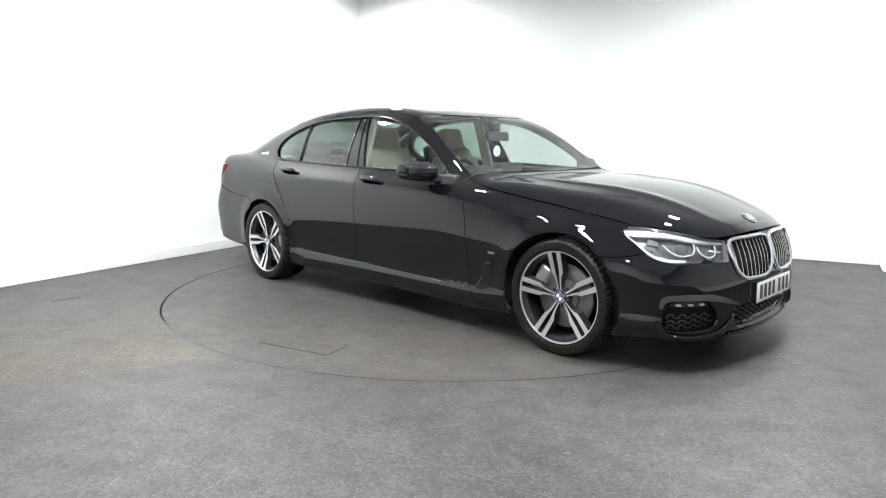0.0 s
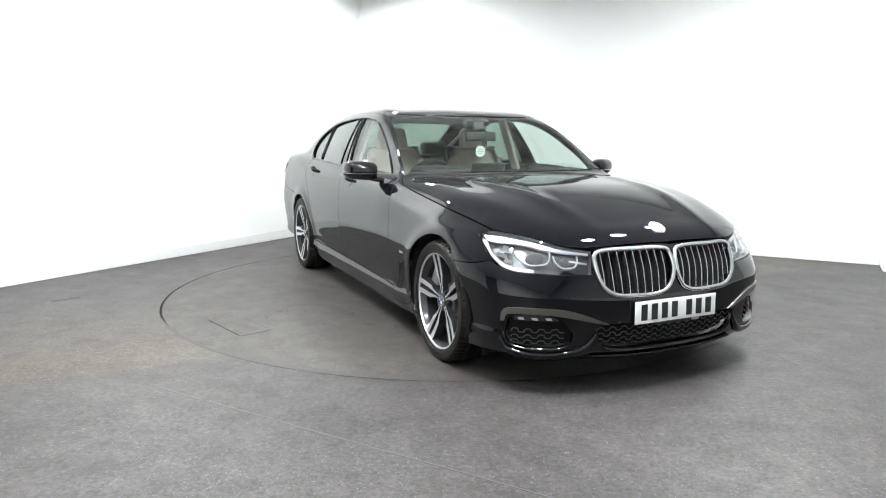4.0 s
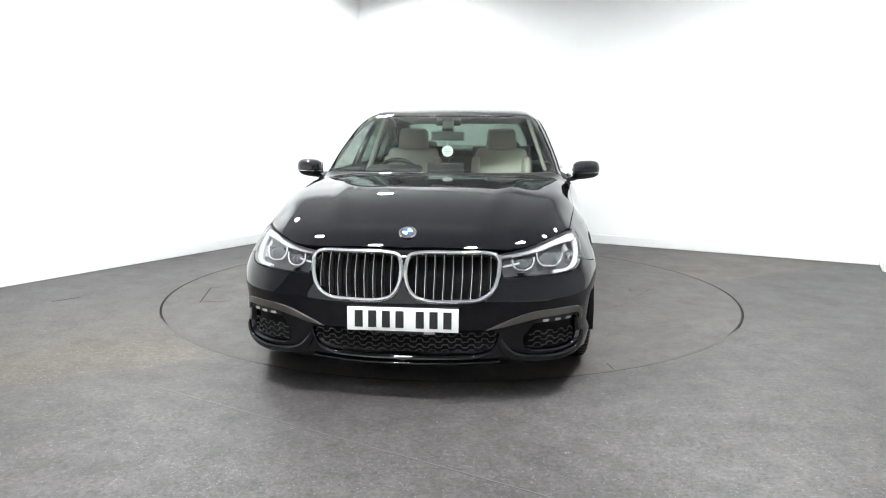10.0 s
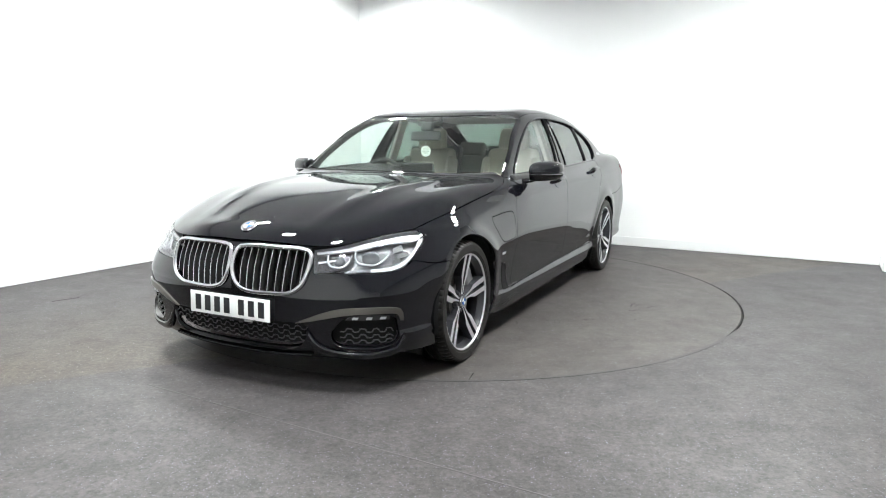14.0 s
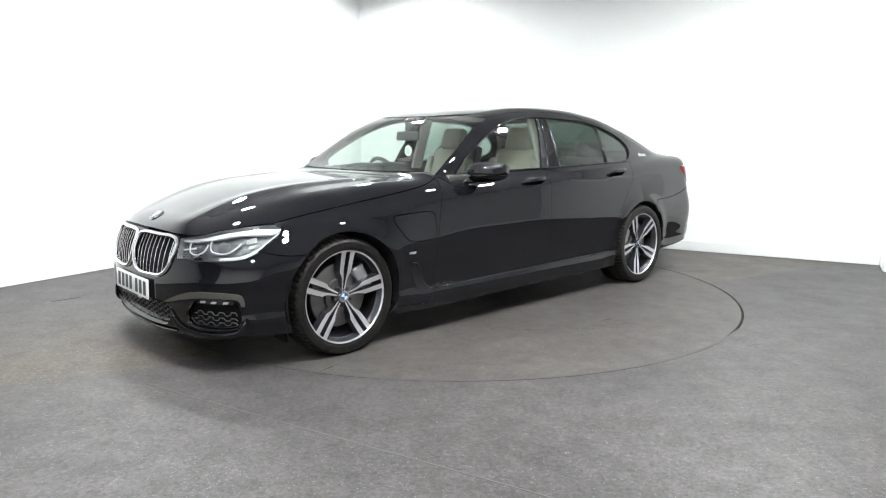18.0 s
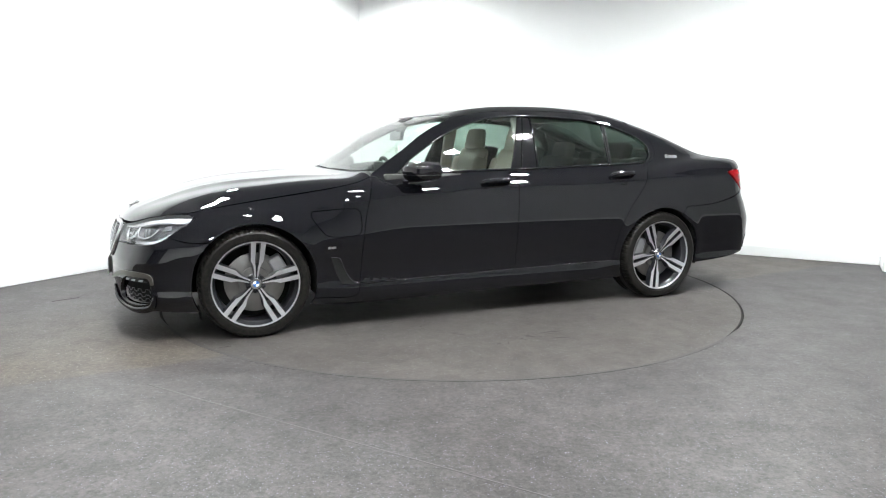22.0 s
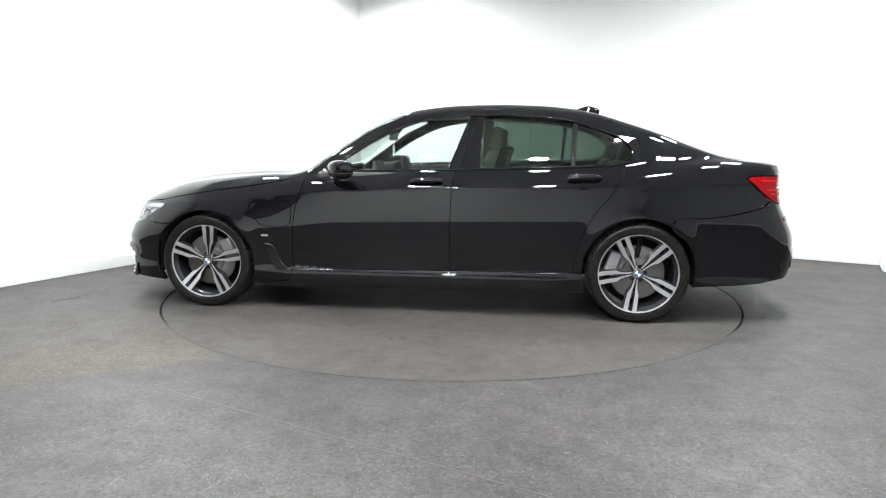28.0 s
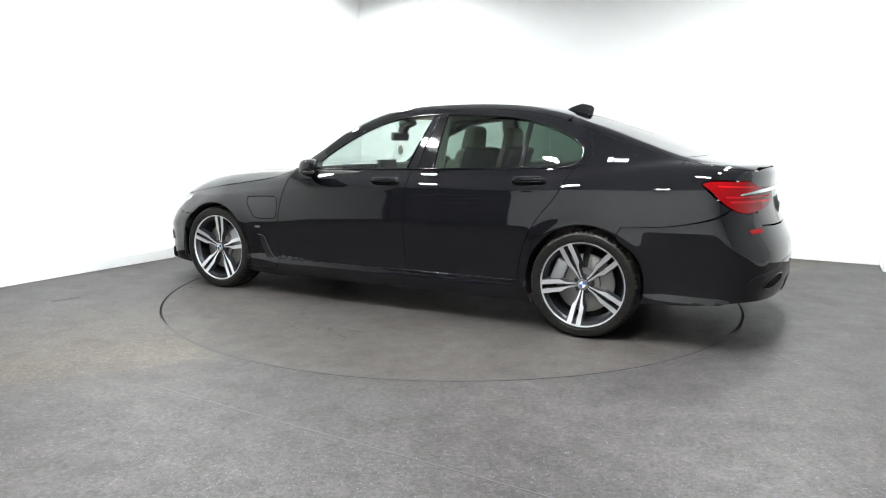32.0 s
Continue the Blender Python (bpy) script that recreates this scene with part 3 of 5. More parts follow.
def mirrored(me):
    """The same mesh on the other side of the car."""
    V = np.array([tuple(v.co) for v in me.vertices]) * (1, -1, 1)
    N = np.array([tuple(v.vector) for v in me.corner_normals])
    fl = [tuple(p.vertices)[::-1] for p in me.polygons]
    out = mesh_of(me.name, V, fl, me.materials[0], True)
    for mt in me.materials[1:]:
        out.materials.append(mt)
    loops = []
    for p in me.polygons:
        loops += [N[i] * (1, -1, 1) for i in reversed(p.loop_indices)]
    out.normals_split_custom_set([tuple(v) for v in loops])
    return out


def pair(name, me, parent, label=""):
    a = part(name, me, parent, label)
    b = part(name, mirrored(me), parent, label)
    return a, b

# ---- the car ----
car = new("saloon_car")
tagged(car, "glossy black saloon car with twin-kidney chrome grille on the turntable", "car")
FRONT_AXLE, REAR_AXLE, HUB_Z = 1.700, -1.386, 0.338
ARCH = 0.374


def sweep(name, points, radius, mat, closed=False, n=8, wide=None, flat=1.0):
    """A tube along points; flat squeezes it across its second axis, wide gives radii point by point."""
    p = np.array(points, float)
    m = len(p)
    tan = (np.roll(p, -1, 0) - np.roll(p, 1, 0)) if closed else np.gradient(p, axis=0)
    tan /= np.maximum(np.linalg.norm(tan, axis=1, keepdims=True), 1e-9)
    up = normals_at(p)
    side = np.cross(tan, up)
    side /= np.maximum(np.linalg.norm(side, axis=1, keepdims=True), 1e-9)
    up = np.cross(side, tan)
    r = np.full(m, radius) if wide is None else np.array(wide, float)
    vs, fs = [], []
    for i in range(m):
        for k in range(n):
            a = 2 * math.pi * k / n
            vs.append(p[i] + r[i] * (side[i] * math.cos(a) + up[i] * math.sin(a) * flat))
    for i in range(m if closed else m - 1):
        j = (i + 1) % m
        fs += [(i * n + k, i * n + (k + 1) % n, j * n + (k + 1) % n, j * n + k) for k in range(n)]
    if not closed:
        fs += [tuple(range(n)), tuple((m - 1) * n + k for k in reversed(range(n)))]
    return mesh_of(name, vs, fs, mat, True)


def bm_mesh(name, bm, mat, smooth=True):
    me = bpy.data.meshes.new(name)
    bmesh.ops.recalc_face_normals(bm, faces=bm.faces[:])
    bm.to_mesh(me)
    bm.free()
    me.materials.append(mat)
    if smooth:
        me.shade_smooth()
        me.set_sharp_from_angle(angle=radians(35))
    return me


def rounded(name, size, mat, bevel=0.02, at=(0, 0, 0), turn=(0, 0, 0), taper=None, segs=4):
    """A box with rounded edges; taper narrows its top in x and y."""
    bm = bmesh.new()
    bmesh.ops.create_cube(bm, size=1)
    for v in bm.verts:
        if taper and v.co.z > 0:
            v.co.x *= taper[0]
            v.co.y *= taper[1]
        v.co = (v.co.x * size[0], v.co.y * size[1], v.co.z * size[2])
    bmesh.ops.bevel(bm, geom=bm.edges[:], offset=bevel, segments=segs, affect="EDGES", profile=0.6)
    bmesh.ops.transform(bm, matrix=pose(*at, *turn), verts=bm.verts[:])
    return bm_mesh(name, bm, mat)


def disc_mesh(name, r, depth, mat, n=32, at=None):
    bm = bmesh.new()
    bmesh.ops.create_cone(bm, cap_ends=True, segments=n, radius1=r, radius2=r * 0.94, depth=depth)
    if at is not None:
        bmesh.ops.transform(bm, matrix=at, verts=bm.verts[:])
    return bm_mesh(name, bm, mat)


def on_body(lift, a, b, out=0.0):
    p = lift(np.array([(a, b)], float))
    return Vector((p + normals_at(p) * out)[0]), Vector(normals_at(p)[0])


def facing(place, normal):
    """Pose at place whose z axis is the normal."""
    return Matrix.Translation(place) @ normal.to_track_quat("Z", "Y").to_matrix().to_4x4()


def both_ways(half):
    half = np.array(half, float)
    return np.concatenate([half, (half * (-1, 1))[::-1][1:-1]])


def flip_fan(o):
    return np.array(o) * (-1, 1)


# lines on the side of the body, as (x, z)
shut_hood = [(2.075, 0.778), (1.98, 0.797), (1.69, 0.846), (1.401, 0.886), (1.151, 0.926), (1.02, 0.955), (0.935, 0.985)]
door_front = [(0.935, 0.985), (0.963, 0.875), (1.000, 0.738), (1.025, 0.55), (1.043, 0.300)]
belt_front = [(0.935, 0.985), (0.66, 0.990), (0.288, 1.007), (-0.125, 1.018)]
door_mid = [(-0.125, 1.018), (-0.113, 0.835), (-0.106, 0.60), (-0.104, 0.318)]
belt_rear = [(-0.125, 1.018), (-0.55, 1.031), (-0.90, 1.042), (-1.285, 1.052)]
door_rear = [(-1.285, 1.052), (-1.19, 0.869), (-1.085, 0.736), (-0.995, 0.56), (-0.945, 0.325)]
rail_out = [(0.935, 0.985), (0.80, 1.075), (0.66, 1.180), (0.50, 1.285), (0.32, 1.365), (0.12, 1.412), (-0.15, 1.436), (-0.45, 1.440), (-0.75, 1.428), (-0.95, 1.405), (-1.15, 1.362), (-1.30, 1.310)]
pillar_back = [(-1.30, 1.310), (-1.35, 1.25), (-1.378, 1.20), (-1.385, 1.14), (-1.36, 1.09), (-1.285, 1.052)]
boot_edge = [(-1.30, 1.310), (-1.50, 1.240), (-1.70, 1.172), (-1.90, 1.115), (-2.10, 1.082), (-2.31, 1.052)]
glass_top = [(-1.20, 1.056), (-1.285, 1.075), (-1.332, 1.125), (-1.32, 1.18), (-1.26, 1.235), (-1.109, 1.303), (-0.878, 1.365), (-0.60, 1.391), (-0.29, 1.400), (-0.05, 1.388), (0.151, 1.350), (0.328, 1.283), (0.541, 1.168), (0.683, 1.070), (0.765, 0.996)]
glass_low = [(0.765, 0.996), (0.288, 1.013), (-0.4, 1.030), (-0.90, 1.046), (-1.20, 1.056)]
glass_ring = ring(glass_low, glass_top)
flap_ring = ring([(1.345, 0.775), (1.10, 0.787), (1.055, 0.782), (1.037, 0.76)], [(1.037, 0.76), (1.036, 0.65), (1.05, 0.625), (1.085, 0.615)], [(1.085, 0.615), (1.23, 0.615), (1.265, 0.627), (1.30, 0.665)], [(1.30, 0.665), (1.352, 0.745), (1.345, 0.775)], step=0.015)
# lines on the nose and tail, as (fan, z)
lamp_ring = ring([(0.463, 0.697), (0.585, 0.713), (0.767, 0.752), (0.94, 0.770), (1.035, 0.766), (1.058, 0.752)], [(1.058, 0.752), (1.03, 0.722), (0.988, 0.690), (0.916, 0.643), (0.86, 0.613), (0.80, 0.601)], [(0.80, 0.601), (0.624, 0.594), (0.463, 0.592)], [(0.463, 0.592), (0.463, 0.697)], step=0.02)
kidney_ring = ring([(0.452, 0.665), (0.443, 0.686), (0.415, 0.696), (0.277, 0.700), (0.065, 0.697), (0.028, 0.688), (0.016, 0.665), (0.011, 0.598), (0.028, 0.540), (0.055, 0.507), (0.10, 0.490), (0.25, 0.486), (0.352, 0.496), (0.403, 0.530), (0.436, 0.597), (0.452, 0.665)], step=0.015)
low_ring_half = [(0.0, 0.335), (0.40, 0.345), (0.433, 0.336), (0.425, 0.29), (0.400, 0.245), (0.350, 0.218), (0.213, 0.204), (0.0, 0.201)]
low_ring = both_ways(spline(low_ring_half, 0.02))
intake_ring = ring([(0.545, 0.315), (0.60, 0.380), (0.64, 0.395), (0.79, 0.392), (0.822, 0.375)], [(0.822, 0.375), (0.836, 0.30), (0.825, 0.262), (0.77, 0.240), (0.66, 0.235), (0.575, 0.247), (0.545, 0.275), (0.545, 0.315)], step=0.02)
tail_ring = ring([(0.995, 0.980), (0.975, 0.992), (0.957, 0.996), (0.82, 0.998), (0.745, 0.998)], [(0.745, 0.998), (0.665, 0.972), (0.60, 0.958), (0.42, 0.950)], [(0.42, 0.950), (0.425, 0.885), (0.50, 0.855)], [(0.50, 0.855), (0.609, 0.833), (0.778, 0.818), (0.847, 0.831), (0.928, 0.894), (0.963, 0.939), (0.995, 0.980)], step=0.02)


def build_body():
    f, r = FRONT_AXLE, REAR_AXLE
    # bonnet: from above, its front edge over grille and headlamps, its flanks on the shut line
    edge = from_side(spline(shut_hood, 0.03))
    front_edge = [(2.472, 0.0), (2.460, 0.25), (2.438, 0.40), (2.373, 0.56), (2.243, 0.695), (2.150, 0.752), (edge[0][0], edge[0][1])]
    half = ring(front_edge, [tuple(v[:2]) for v in edge], [tuple(edge[-1][:2]), (0.98, 0.72), (1.03, 0.45), (1.06, 0.0)])
    part("bonnet", lifted("bonnet", np.concatenate([half, (half * (1, -1))[::-1][1:-1]]), from_above, PAINT, 0.04), car)
    # front wings; the near-side one holds the charging flap
    wing = ring([(2.045, 0.757), (2.075, 0.778)], shut_hood, door_front, [(1.043, 0.30), (1.06, 0.235), (1.345, 0.22)], arc(f, HUB_Z, ARCH, 198, 47), [(f + ARCH * 0.682, HUB_Z + ARCH * 0.7313), (2.084, 0.617), (2.196, 0.643)], [(2.196, 0.643), (2.125, 0.695), (2.06, 0.735), (2.045, 0.757)])
    part("front_wing", lifted("front_wing", wing, from_side, PAINT, 0.022, holes=[flap_ring]), car)
    part("front_wing", mirrored(lifted("front_wing", wing, from_side, PAINT, 0.022)), car)
    part("charging_flap", lifted("charging_flap", flap_ring, from_side, PAINT, 0.035, 0.003), car, "charging flap with rounded corners")
    # doors
    fd = part("front_door", lifted("front_door", ring(belt_front, door_mid, [door_mid[-1], (0.5, 0.309), (1.043, 0.300)], door_front[::-1]), from_side, PAINT, 0.02), car)
    fd2 = part("front_door", mirrored(fd.data), car)
    rd = part("rear_door", lifted("rear_door", ring(belt_rear, door_rear, [(-0.945, 0.325), (-0.5, 0.322), (-0.104, 0.318)], door_mid[::-1]), from_side, PAINT, 0.02), car)
    rd2 = part("rear_door", mirrored(rd.data), car)
    # sills
    sill = ring([(1.345, 0.22), (1.06, 0.235), (1.043, 0.300)], [(1.043, 0.300), (-0.104, 0.318), (-0.945, 0.325)], [(-0.945, 0.325), (r + ARCH, 0.34)], arc(r, HUB_Z, ARCH, 0, -24, 6), [(r + ARCH * 0.9135, HUB_Z - ARCH * 0.4067), (0.2, 0.178), (1.2, 0.165), (1.37, 0.185)], [(1.37, 0.185), (1.345, 0.22)])
    pair("sill", lifted("sill", sill, from_side, PAINT, 0.02), car)
    strip = from_side(spline([(1.02, 0.296), (0.4, 0.306), (-0.104, 0.314), (-0.93, 0.322)], 0.05))
    pair("sill_trim", sweep("sill_trim", strip + normals_at(strip) * 0.0035, 0.0027, DARK_CHROME, n=8), car, "thin dark chrome trim strip")
    # rear wings run up into the rear pillars
    quarter = ring([(-1.285, 1.052), (-1.36, 1.09), (-1.385, 1.14), (-1.378, 1.20), (-1.35, 1.25), (-1.30, 1.310)], boot_edge, [(-2.31, 1.052), (-2.315, 0.999)], [(-2.315, 0.999), (-2.079, 0.998), (-2.04, 0.983)], [(-2.04, 0.983), (-2.085, 0.939), (-2.135, 0.894), (-2.20, 0.842)], [(-2.20, 0.842), (-2.145, 0.805), (-2.06, 0.772), (-1.87, 0.731), (-1.612, 0.716)],
                   [(-1.612, 0.716), (r - ARCH * 0.515, HUB_Z + ARCH * 0.857)], arc(r, HUB_Z, ARCH, 121, 1), [(r + ARCH, 0.34), (-0.945, 0.325)], door_rear[::-1])
    pair("rear_wing", lifted("rear_wing", quarter, from_side, PAINT, 0.02), car)
    # window surround: front pillar, roof rail
    rail = ring(rail_out, pillar_back, belt_rear[::-1], belt_front[::-1])
    pair("window_surround", lifted("window_surround", rail, from_side, PAINT, 0.03, 0.0005, [glass_ring]), car)
    line = from_side(spline(rail_out + boot_edge[1:5], 0.03))[:, :2]
    screen_edge = spline([(0.92, 0.795), (0.84, 0.780), (0.74, 0.762), (0.55, 0.724), (0.36, 0.675), (0.28, 0.650)], 0.04)
    run = line[line[:, 0] >= 0.26]
    pair("front_pillar", lifted("front_pillar", np.concatenate([run, screen_edge[::-1]]), from_above, PAINT, 0.03, 0.0005), car)
    back_edge = spline([(-1.19, 0.53), (-1.5, 0.60), (-1.75, 0.63), (-1.93, 0.63)], 0.04)
    run = line[(line[:, 0] <= -1.21) & (line[:, 0] >= -1.94)]
    pair("rear_pillar", lifted("rear_pillar", np.concatenate([run, back_edge[::-1]]), from_above, PAINT, 0.03, 0.0005), car)

    def mirror_y(half):
        half = np.array(half)
        return np.concatenate([half, (half * (1, -1))[::-1][1:-1]])

    ws_low = [(1.035, 0.0), (1.015, 0.3), (0.975, 0.60), (0.92, 0.795)]
    ws_top = [(0.28, 0.650), (0.313, 0.45), (0.342, 0.2), (0.348, 0.0)]
    part("windscreen", lifted("windscreen", mirror_y(ring(ws_low, [tuple(v) for v in screen_edge], ws_top)), from_above, SCREEN_GLASS, 0.06, 0.002, thick=0.005, out=-0.004), car, "green-tinted windscreen")
    cowl = ring([(1.058, 0.0), (1.028, 0.45), (0.978, 0.72), (0.945, 0.825)], [(0.945, 0.825), (0.92, 0.797)], ws_low[::-1])
    part("cowl", lifted("cowl", mirror_y(cowl), from_above, BLACK_PLASTIC, 0.05, 0.001, out=-0.012), car, "black plastic cowl")
    run = line[(line[:, 0] <= 0.26) & (line[:, 0] >= -1.21)]
    part("roof", lifted("roof", mirror_y(np.concatenate([np.array(ws_top)[::-1], [(0.268, 0.66)], run, [(-1.20, 0.545), (-1.17, 0.45), (-1.145, 0.2), (-1.14, 0)]])), from_above, PAINT, 0.05), car)
    part("rear_screen", lifted("rear_screen", mirror_y(np.concatenate([[(-1.15, 0), (-1.155, 0.2), (-1.175, 0.45)], back_edge, [(-1.97, 0.4), (-1.985, 0)]])), from_above, PRIVACY_GLASS, 0.06, 0.002, thick=0.005, out=-0.003), car, "dark tinted rear screen")
    be = from_side(spline(boot_edge[3:], 0.03))[:, :2]
    part("boot_lid", lifted("boot_lid", mirror_y(np.concatenate([[(-1.995, 0), (-1.985, 0.4), (-1.945, 0.63)], be, [(-2.318, 0.60), (-2.365, 0.4), (-2.387, 0)]])), from_above, PAINT, 0.04), car)
    face = both_ways(ring([(0.0, 1.069), (0.45, 1.067), (0.60, 1.060), (0.68, 1.046)], [(0.68, 1.046), (0.73, 1.02), (0.745, 0.998)], [(0.745, 0.998), (0.665, 0.972), (0.60, 0.958), (0.42, 0.950)], [(0.42, 0.950), (0.425, 0.885), (0.50, 0.855), (0.67, 0.828)], [(0.67, 0.828), (0.664, 0.745)], [(0.664, 0.745), (0.45, 0.735), (0.0, 0.733)]))
    part("boot_face", lifted("boot_face", face, from_tail, PAINT, 0.035), car)
    # bumpers
    fb = both_ways(ring([(0.0, 0.714), (0.25, 0.716), (0.452, 0.706)], [(0.452, 0.706), (0.463, 0.592)], [(0.463, 0.592), (0.624, 0.592), (0.79, 0.598), (0.86, 0.611), (0.926, 0.643)], [(0.926, 0.643), (1.034, 0.617), (1.155, 0.611)],
                        [(1.155, 0.611), (1.083, 0.50), (1.054, 0.40), (1.047, 0.32), (1.055, 0.24), (1.07, 0.185)], [(1.07, 0.185), (0.86, 0.200), (0.60, 0.178), (0.40, 0.165), (0.0, 0.163)]))
    part("front_bumper", lifted("front_bumper", fb, from_nose, PAINT, 0.022, holes=[kidney_ring, flip_fan(kidney_ring), low_ring, intake_ring, flip_fan(intake_ring)], thick=0.03), car)
    rb = both_ways(ring([(0.0, 0.728), (0.45, 0.730), (0.660, 0.741)], [(0.660, 0.741), (0.672, 0.80), (0.70, 0.822)], [(0.70, 0.822), (0.778, 0.815), (0.835, 0.825), (0.872, 0.842)], [(0.872, 0.842), (0.915, 0.805), (0.985, 0.772), (1.146, 0.731), (1.395, 0.716)],
                        [(1.395, 0.716), (1.435, 0.66), (1.316, 0.55), (1.266, 0.45), (1.253, 0.338), (1.262, 0.252)], [(1.262, 0.252), (1.0, 0.275), (0.80, 0.312), (0.5, 0.300), (0.0, 0.295)]))
    part("rear_bumper", lifted("rear_bumper", rb, from_tail, PAINT, 0.022, thick=0.03), car)
    # side glass with dark pillar and bar
    g1 = ring([(0.765, 0.996), (0.288, 1.013), (-0.085, 1.022)], [(-0.085, 1.022), (-0.225, 1.396)], [(-0.225, 1.396), (-0.05, 1.388), (0.151, 1.350), (0.328, 1.283), (0.541, 1.168), (0.683, 1.070), (0.765, 0.996)])
    g2 = ring([(-0.300, 1.026), (-0.922, 1.046)], [(-0.922, 1.046), (-0.935, 1.352)], [(-0.935, 1.352), (-0.878, 1.365), (-0.60, 1.391), (-0.322, 1.400)], [(-0.322, 1.400), (-0.300, 1.026)])
    g3 = ring([(-0.948, 1.047), (-1.20, 1.056)], glass_top[:6] + [(-0.967, 1.343)], [(-0.967, 1.343), (-0.948, 1.047)])
    for nm, g, mat in (("front_side_window", g1, SIDE_GLASS), ("rear_side_window", g2, PRIVACY_GLASS), ("quarter_window", g3, PRIVACY_GLASS)):
        pair(nm, lifted(nm, g, from_side, mat, 0.06, 0.0, out=-0.008, thick=0.004), car)
    bp = ring([(-0.085, 1.022), (-0.300, 1.026)], [(-0.300, 1.026), (-0.322, 1.399)], [(-0.322, 1.399), (-0.225, 1.396)], [(-0.225, 1.396), (-0.085, 1.022)])
    pair("door_pillar", lifted("door_pillar", bp, from_side, GLOSS_BLACK, 0.04, 0.0, out=-0.003), car, "gloss black door pillar")
    br = ring([(-0.922, 1.046), (-0.948, 1.047)], [(-0.948, 1.047), (-0.967, 1.343)], [(-0.967, 1.343), (-0.935, 1.352)], [(-0.935, 1.352), (-0.922, 1.046)])
    pair("window_bar", lifted("window_bar", br, from_side, GLOSS_BLACK, 0.04, 0.0, out=-0.001), car)
    seam = from_side(spline([(-0.168, 1.024), (-0.21, 1.20), (-0.268, 1.40)], 0.03))
    pair("pillar_seam", sweep("pillar_seam", seam, 0.005, GLOSS_BLACK), car)
    for run in (glass_low, glass_top):
        q = from_side(spline(run, 0.03))
        pair("window_trim", sweep("window_trim", q + normals_at(q) * 0.002, 0.0075, GLOSS_BLACK), car, "gloss black window trim")
    for run in ([(-0.085, 1.022), (-0.225, 1.396)], [(-0.300, 1.026), (-0.322, 1.399)], [(-0.935, 1.05), (-0.951, 1.348)]):
        q = from_side(np.linspace(run[0], run[1], 14))
        pair("window_seal", sweep("window_seal", q + normals_at(q) * 0.001, 0.005, GLOSS_BLACK), car)
    # doors' handles
    for door, door2, x, z in ((fd, fd2, 0.06, 0.928), (rd, rd2, -1.01, 0.960)):
        for k, d in ((1, door), (-1, door2)):
            cup = np.array([(x + 0.118 * math.cos(a), z - 0.014 + 0.046 * math.sin(a)) for a in np.linspace(0, 2 * math.pi, 30)[:-1]])
            me = lifted("handle_recess", cup, from_side, GLOSS_BLACK, 0.03, 0.0, out=0.0012, thick=0.004)
            part("handle_recess", me if k > 0 else mirrored(me), d)
            u = np.linspace(-1, 1, 15)
            q = from_side(np.stack([x - 0.112 * u, z + 0.004 + 0.004 * u], 1))
            q = q + normals_at(q) * (0.006 + 0.030 * np.sqrt(np.clip(1 - u ** 4, 0, 1)))[:, None]
            me = sweep("door_handle", q, 0.016, PAINT, wide=0.006 + 0.012 * np.sqrt(np.clip(1 - u ** 6, 0, 1)), n=10, flat=0.7)
            part("door_handle", me if k > 0 else mirrored(me), d, "black pull handle")
            me = sweep("handle_strip", q + (0, 0.002, 0.013), 0.0024, DARK_CHROME, n=6)
            part("handle_strip", me if k > 0 else mirrored(me), d, "thin dark chrome strip")
    # lower vent blade behind the front wheels, badges
    blade = ring([(1.235, 0.478), (1.185, 0.470)], [(1.185, 0.470), (1.145, 0.385), (1.095, 0.312)], [(1.095, 0.312), (1.07, 0.300), (1.165, 0.300)], [(1.165, 0.300), (1.20, 0.37), (1.235, 0.478)], step=0.02)
    pair("side_vent", lifted("side_vent", blade, from_side, DARK_VOID, 0.03, 0.0, out=0.0015, thick=0.004), car, "dark side vent blade")
    q = from_side(np.array([(1.238, 0.482), (1.183, 0.473), (1.143, 0.387), (1.092, 0.314), (1.055, 0.300)]))
    pair("vent_trim", sweep("vent_trim", spline(q, 0.02) + (0, 0.003, 0), 0.003, DARK_CHROME, n=6), car)
    for x0, x1, z, h in ((1.258, 1.238, 0.545, 0.013), (1.234, 1.208, 0.545, 0.013)):
        pair("wing_badge", lifted("wing_badge", np.array([(x0, z - h / 2), (x0 - 0.004, z + h / 2), (x1 - 0.004, z + h / 2), (x1, z - h / 2)]), from_side, SATIN, 0.02, 0.0, out=0.003, thick=0.004), car, "small silver badge")
    for x0, x1, h in ((-1.482, -1.512, 0.026), (-1.518, -1.605, 0.020)):
        pair("pillar_badge", lifted("pillar_badge", np.array([(x0, 1.094), (x0 - 0.005, 1.094 + h), (x1 - 0.005, 1.094 + h), (x1, 1.094)]), from_side, SATIN, 0.02, 0.0, out=0.003, thick=0.004), car, "small silver badge bar")


build_body()


# ---- nose: grille, lamps, plate, emblem ----
def fan_path(lift, pts, out, step=0.02):
    q = lift(spline(pts, step))
    return q + normals_at(q) * out


def wavy_grille(name, lift, a0, a1, z, out, parent, period=0.060, amp=0.0080):
    a = np.arange(a0, a1, period / 8)
    w = amp * np.clip(2.8 * np.sin(2 * np.pi * a / period), -1, 1)
    q = lift(np.stack([a, z + w], 1))
    return part("grille_bar", sweep(name, q + normals_at(q) * out, 0.0028, BLACK_GRILLE, n=5), parent)


BLACK_GRILLE = material("grille_black", (0.035, 0.035, 0.037), 0.3, 0.0, 0.4)
STRAKE = material("cerium_grey_trim", (0.14, 0.132, 0.12), 0.3, 0.9)


